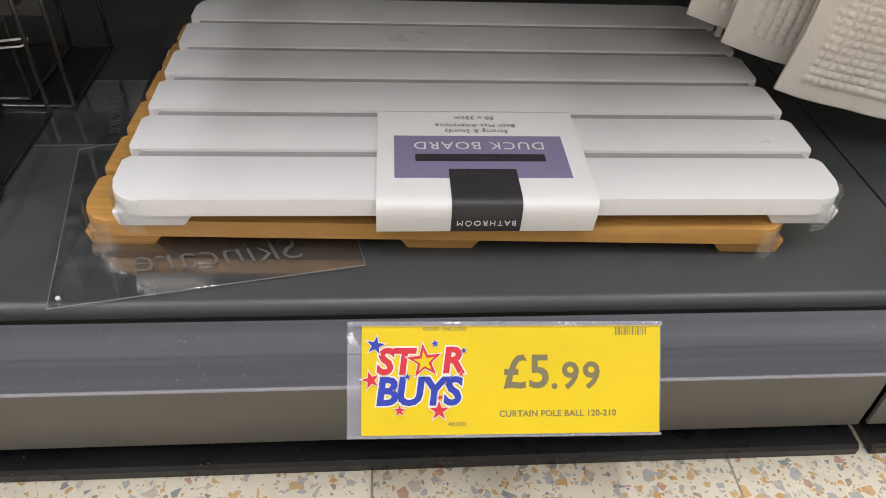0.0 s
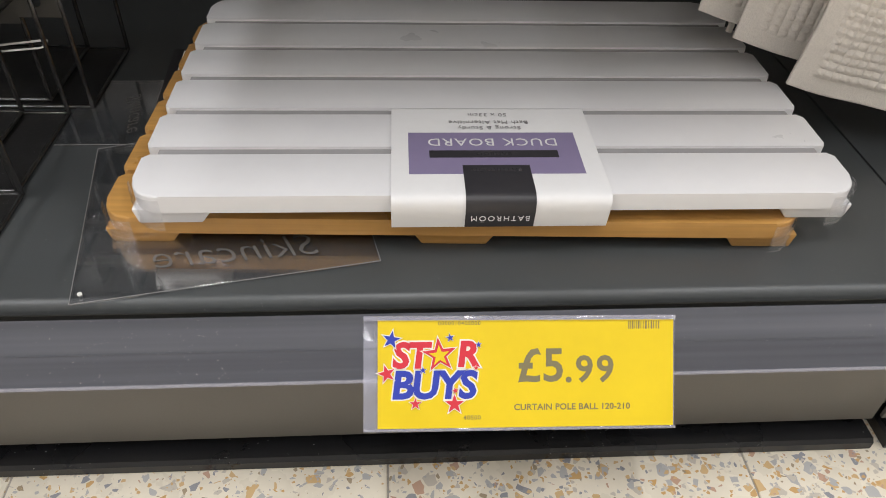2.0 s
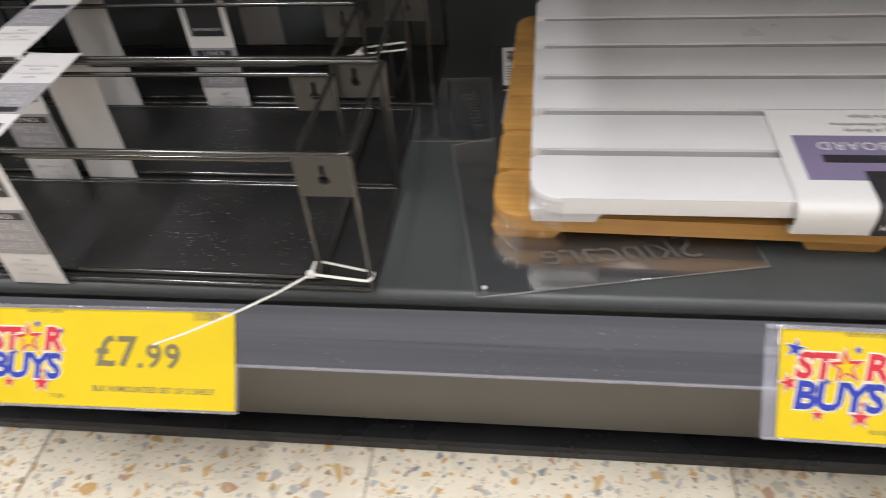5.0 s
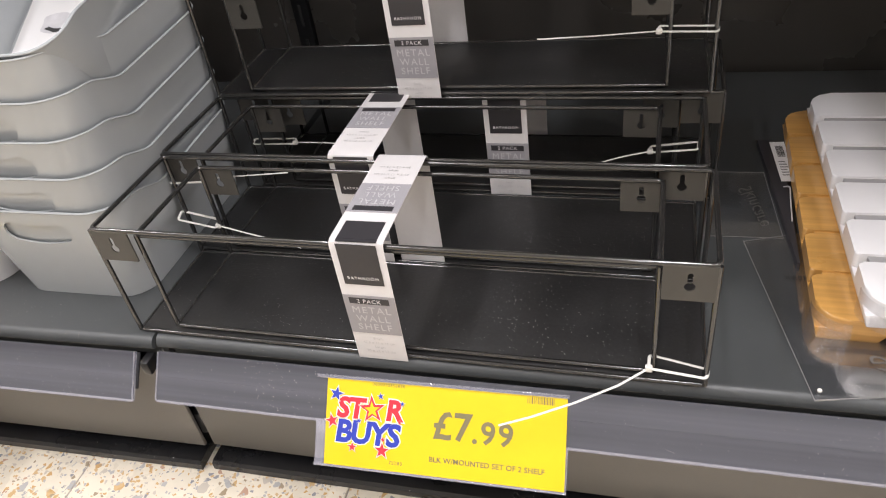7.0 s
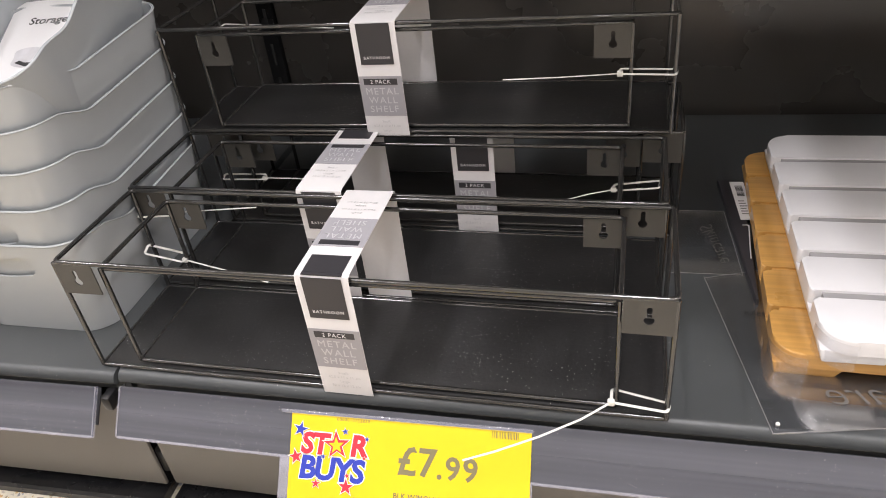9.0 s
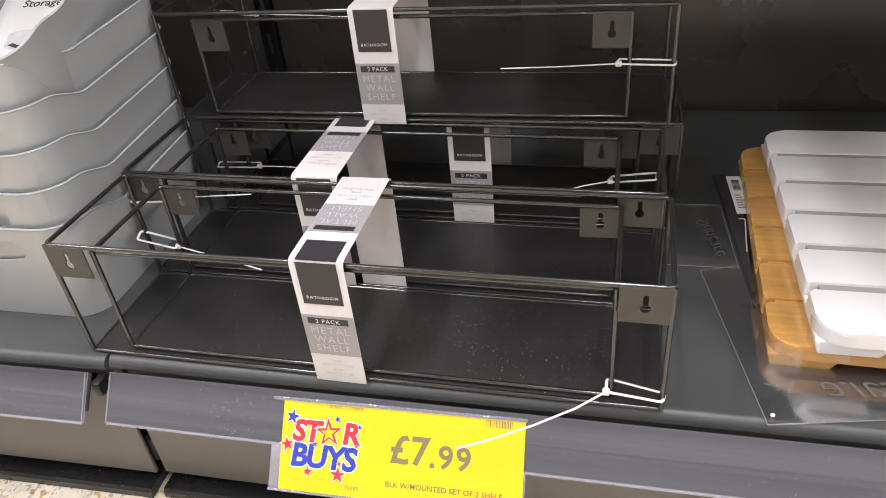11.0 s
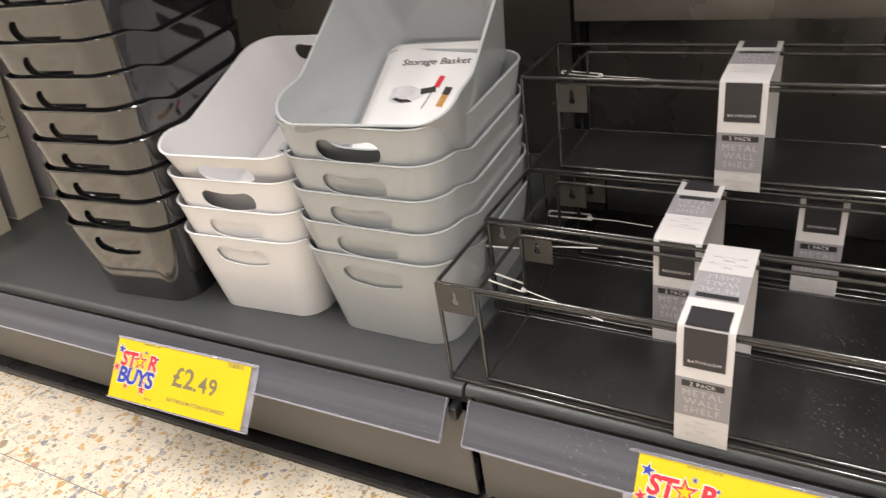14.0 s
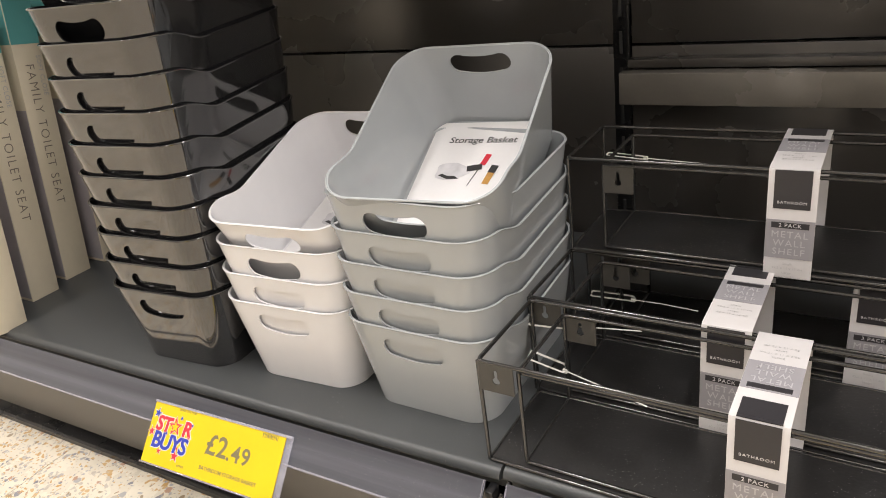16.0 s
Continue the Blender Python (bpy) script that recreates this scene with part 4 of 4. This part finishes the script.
def basket(at, material, colour, card, group):
    b = thing("storage_basket", at, f"{colour} glossy plastic storage basket with grip holes" + (", a card inside" if card else ", nested in a stack"), "storage basket", group)
    me = TUB.copy()
    me.materials.clear()
    me.materials.append(material)
    part("tub", me, None, b)
    edge = RIM.copy()
    edge.materials.clear()
    edge.materials.append(material)
    part("rim", edge, None, b, "rounded rim")
    if card:
        slip = part("card", box(-0.058, 0.045, 0.0, 0.064, 0.212, 0.0006), PAPER, b, "white printed product card", at=pose(-0.009, 0.004, 0.003, 0, 0, 1.5))
        part("print", text_mesh("Storage Basket", 0.0142, INK_DARK, bold=0.0001, shear=0.12), None, slip, at=pose(0.008, 0.18, 0.0008))
        part("print", outline([((0.021 + 0.004 * math.cos(radians(3 * a))) * math.cos(radians(a)) - 0.017, 0.014 * math.sin(radians(a)) + 0.128) for a in range(0, 360, 15)], 0.0002, z0=0.0007), PAPER_POUCH, slip, "pale picture of a pouch")
        part("print", outline([(-0.031, 0.121), (-0.018, 0.115), (-0.004, 0.116), (-0.01, 0.12), (-0.02, 0.1205), (-0.026, 0.1235)], 0.0002, z0=0.001), INK_DARK, slip)
        part("print", box(-0.0035, -0.009, 0, 0.0035, 0.009, 0.0002), RED, slip, "dark red lipstick picture", at=pose(0.021, 0.147, 0.001, 0, 0, -12))
        part("print", box(-0.009, -0.004, 0, 0.009, 0.005, 0.0002), INK_DARK, slip, at=pose(0.011, 0.133, 0.0012, 0, 0, 12))
        part("print", box(-0.0005, -0.014, 0, 0.0005, 0.012, 0.0002), INK_DARK, slip, at=pose(0.013, 0.119, 0.001, 0, 0, -14))
        part("print", box(-0.004, -0.012, 0, 0.004, 0.006, 0.0002), BAMBOO, slip, "orange lip gloss picture", at=pose(0.032, 0.12, 0.001, 0, 0, -10))
        part("print", box(-0.0045, 0.006, 0, 0.0045, 0.018, 0.0002), INK_DARK, slip, at=pose(0.032, 0.12, 0.001, 0, 0, -10))
    return b


def stack(x, y, turn, material, colour, count, pitch, drift, tops):
    grp = f"stack of {colour} storage baskets"
    base = pose(x, y, SHELF, 0, 0, turn)
    wobble = random.Random(count)
    for k in range(count):
        basket(base @ pose(k * drift, 0, 0.0005 + k * pitch, 0, 0, wobble.uniform(-0.5, 0.5) if k else 0), material, colour, False, grp)
    for z, tilt, dx, dy, yaw in tops:
        basket(base @ pose(count * drift + dx, dy, z, 0, 0, yaw) @ pose(0, 0, 0, tilt, 0, 0), material, colour, True, grp)


stack(-0.856, 0.069, 0.0, GREY_PLASTIC, "grey", 5, 0.036, 0.0008, [(0.1623, 24.5, 0.006, 0.044, 6.0)])
stack(-1.033, 0.066, 3.5, WHITE_PLASTIC, "white", 3, 0.0368, 0.003, [(0.110, 15.0, 0.0, 0.026, 1.0)])
stack(-1.22, 0.044, 4.5, BLACK_PLASTIC, "black", 10, 0.038, 0.002, [(0.386, 15.0, 0.0, 0.032, 0.0)])


# ---- toilet seat cartons ----
def carton(at):
    c = thing("toilet_seat_carton", at, "cream and teal toilet seat carton standing on edge", "carton", "toilet seat cartons")
    b = part("box", box(-0.36, 0.0, 0.0, 0.0, 0.047, 0.47, 0.001), CARTON, c)
    part("print", box(-0.0001, 0.0005, 0.392, 0.0004, 0.0465, 0.4695), CARTON_TEAL, b, "teal upper band")
    part("print", box(-0.355, -0.0004, 0.005, -0.002, 0.0001, 0.29), CARTON_PHOTO, b, "pale lilac photograph of a bathroom")
    part("print", box(-0.355, -0.0004, 0.392, -0.002, 0.0001, 0.4695), CARTON_TEAL, b, "teal upper band")
    part("print", text_mesh("FAMILY TOILET SEAT", 0.0205, INK_BROWN, bold=-0.0002, spacing=1.22), None, b, at=pose(0.0007, 0.021, 0.247, 0, 90, 0))
    part("print", text_mesh("SOFT CLOSE", 0.0105, INK_FAINT, spacing=1.1), None, b, at=pose(0.0007, 0.0385, 0.342, 0, 90, 0))
    return c


for cx, cy in ((-1.573, -0.012), (-1.627, 0.079), (-1.645, 0.153), (-1.64, 0.226), (-1.65, 0.3)):
    carton(pose(cx, cy, SHELF, -7.6, 0, 0))


# ---- hanging towels ----
def towel(name, at, w, h, lean, fold, waffle, label):
    bm = bmesh.new()
    nx, nz = int(w / 0.0015), int(h / 0.0015)
    rows = []
    for j in range(nz + 1):
        z = h * j / nz
        row = []
        for i in range(nx + 1):
            x = w * i / nx
            y = fold * math.sin(x * 34 + 1.2) * (1 - 0.4 * z / h) + 0.012 * noise.noise(Vector((x * 14, z * 9, w * 7)))
            if waffle and i > 10 and j > 9:
                y -= 0.0034 * abs(math.sin(x * math.pi / 0.0082) * math.sin(z * math.pi / 0.0074)) ** 0.6 * (0.8 + 0.4 * noise.noise(Vector((x * 60, z * 60, 3))))
            row.append(bm.verts.new((x + lean * z + 0.004 * math.sin(z * 20), y, z + (w - x) * 0.2 - 0.004 * math.sin(x * 30))))
        rows.append(row)
    for r0, r1 in zip(rows, rows[1:]):
        for k in range(nx):
            bm.faces.new((r0[k], r0[k + 1], r1[k + 1], r1[k]))
    ob = new(name, mesh_of(bm, name, TOWEL))
    ob.matrix_basis = at
    s = ob.modifiers.new("cloth", "SOLIDIFY")
    s.thickness = 0.003
    return tagged(ob, label, "towel", "hanging towels")


towel("waffle_towel", pose(0.353, 0.195, 0.19), 0.2, 0.3, 0.02, 0.007, True, "cream waffle-weave towel hanging in folds")
towel("waffle_towel", pose(0.314, 0.235, 0.229), 0.12, 0.28, 0.03, 0.007, True, "cream waffle-weave towel hanging behind another")
towel("waffle_towel", pose(0.29, 0.265, 0.241), 0.12, 0.28, 0.03, 0.006, True, "cream towel edge hanging behind others")
fringe = thing("towel_fringe", pose(0.345, 0.315, 0.225), "cream cotton tassels hanging behind the towels", "towel fringe")
for k in range(4):
    part("tassel", tube([(0.009 * k, 0, 0.0), (0.009 * k + 0.001, 0, 0.006), (0.009 * k, 0.002, 0.06), (0.009 * k, 0.003, 0.3)], 0.0032), TOWEL, fringe)

# ---- floor tiles ----
for i, (x0, x1) in enumerate(zip(JOINT_X, JOINT_X[1:])):
    for j, (y0, y1) in enumerate(zip(JOINT_Y, JOINT_Y[1:])):
        part("tile", box(x0 + 0.0008, y0 + 0.0008, -0.01, x1 - 0.0008, y1 - 0.0008, 0.0, 0.0006, 1), TERRAZZO, floor)
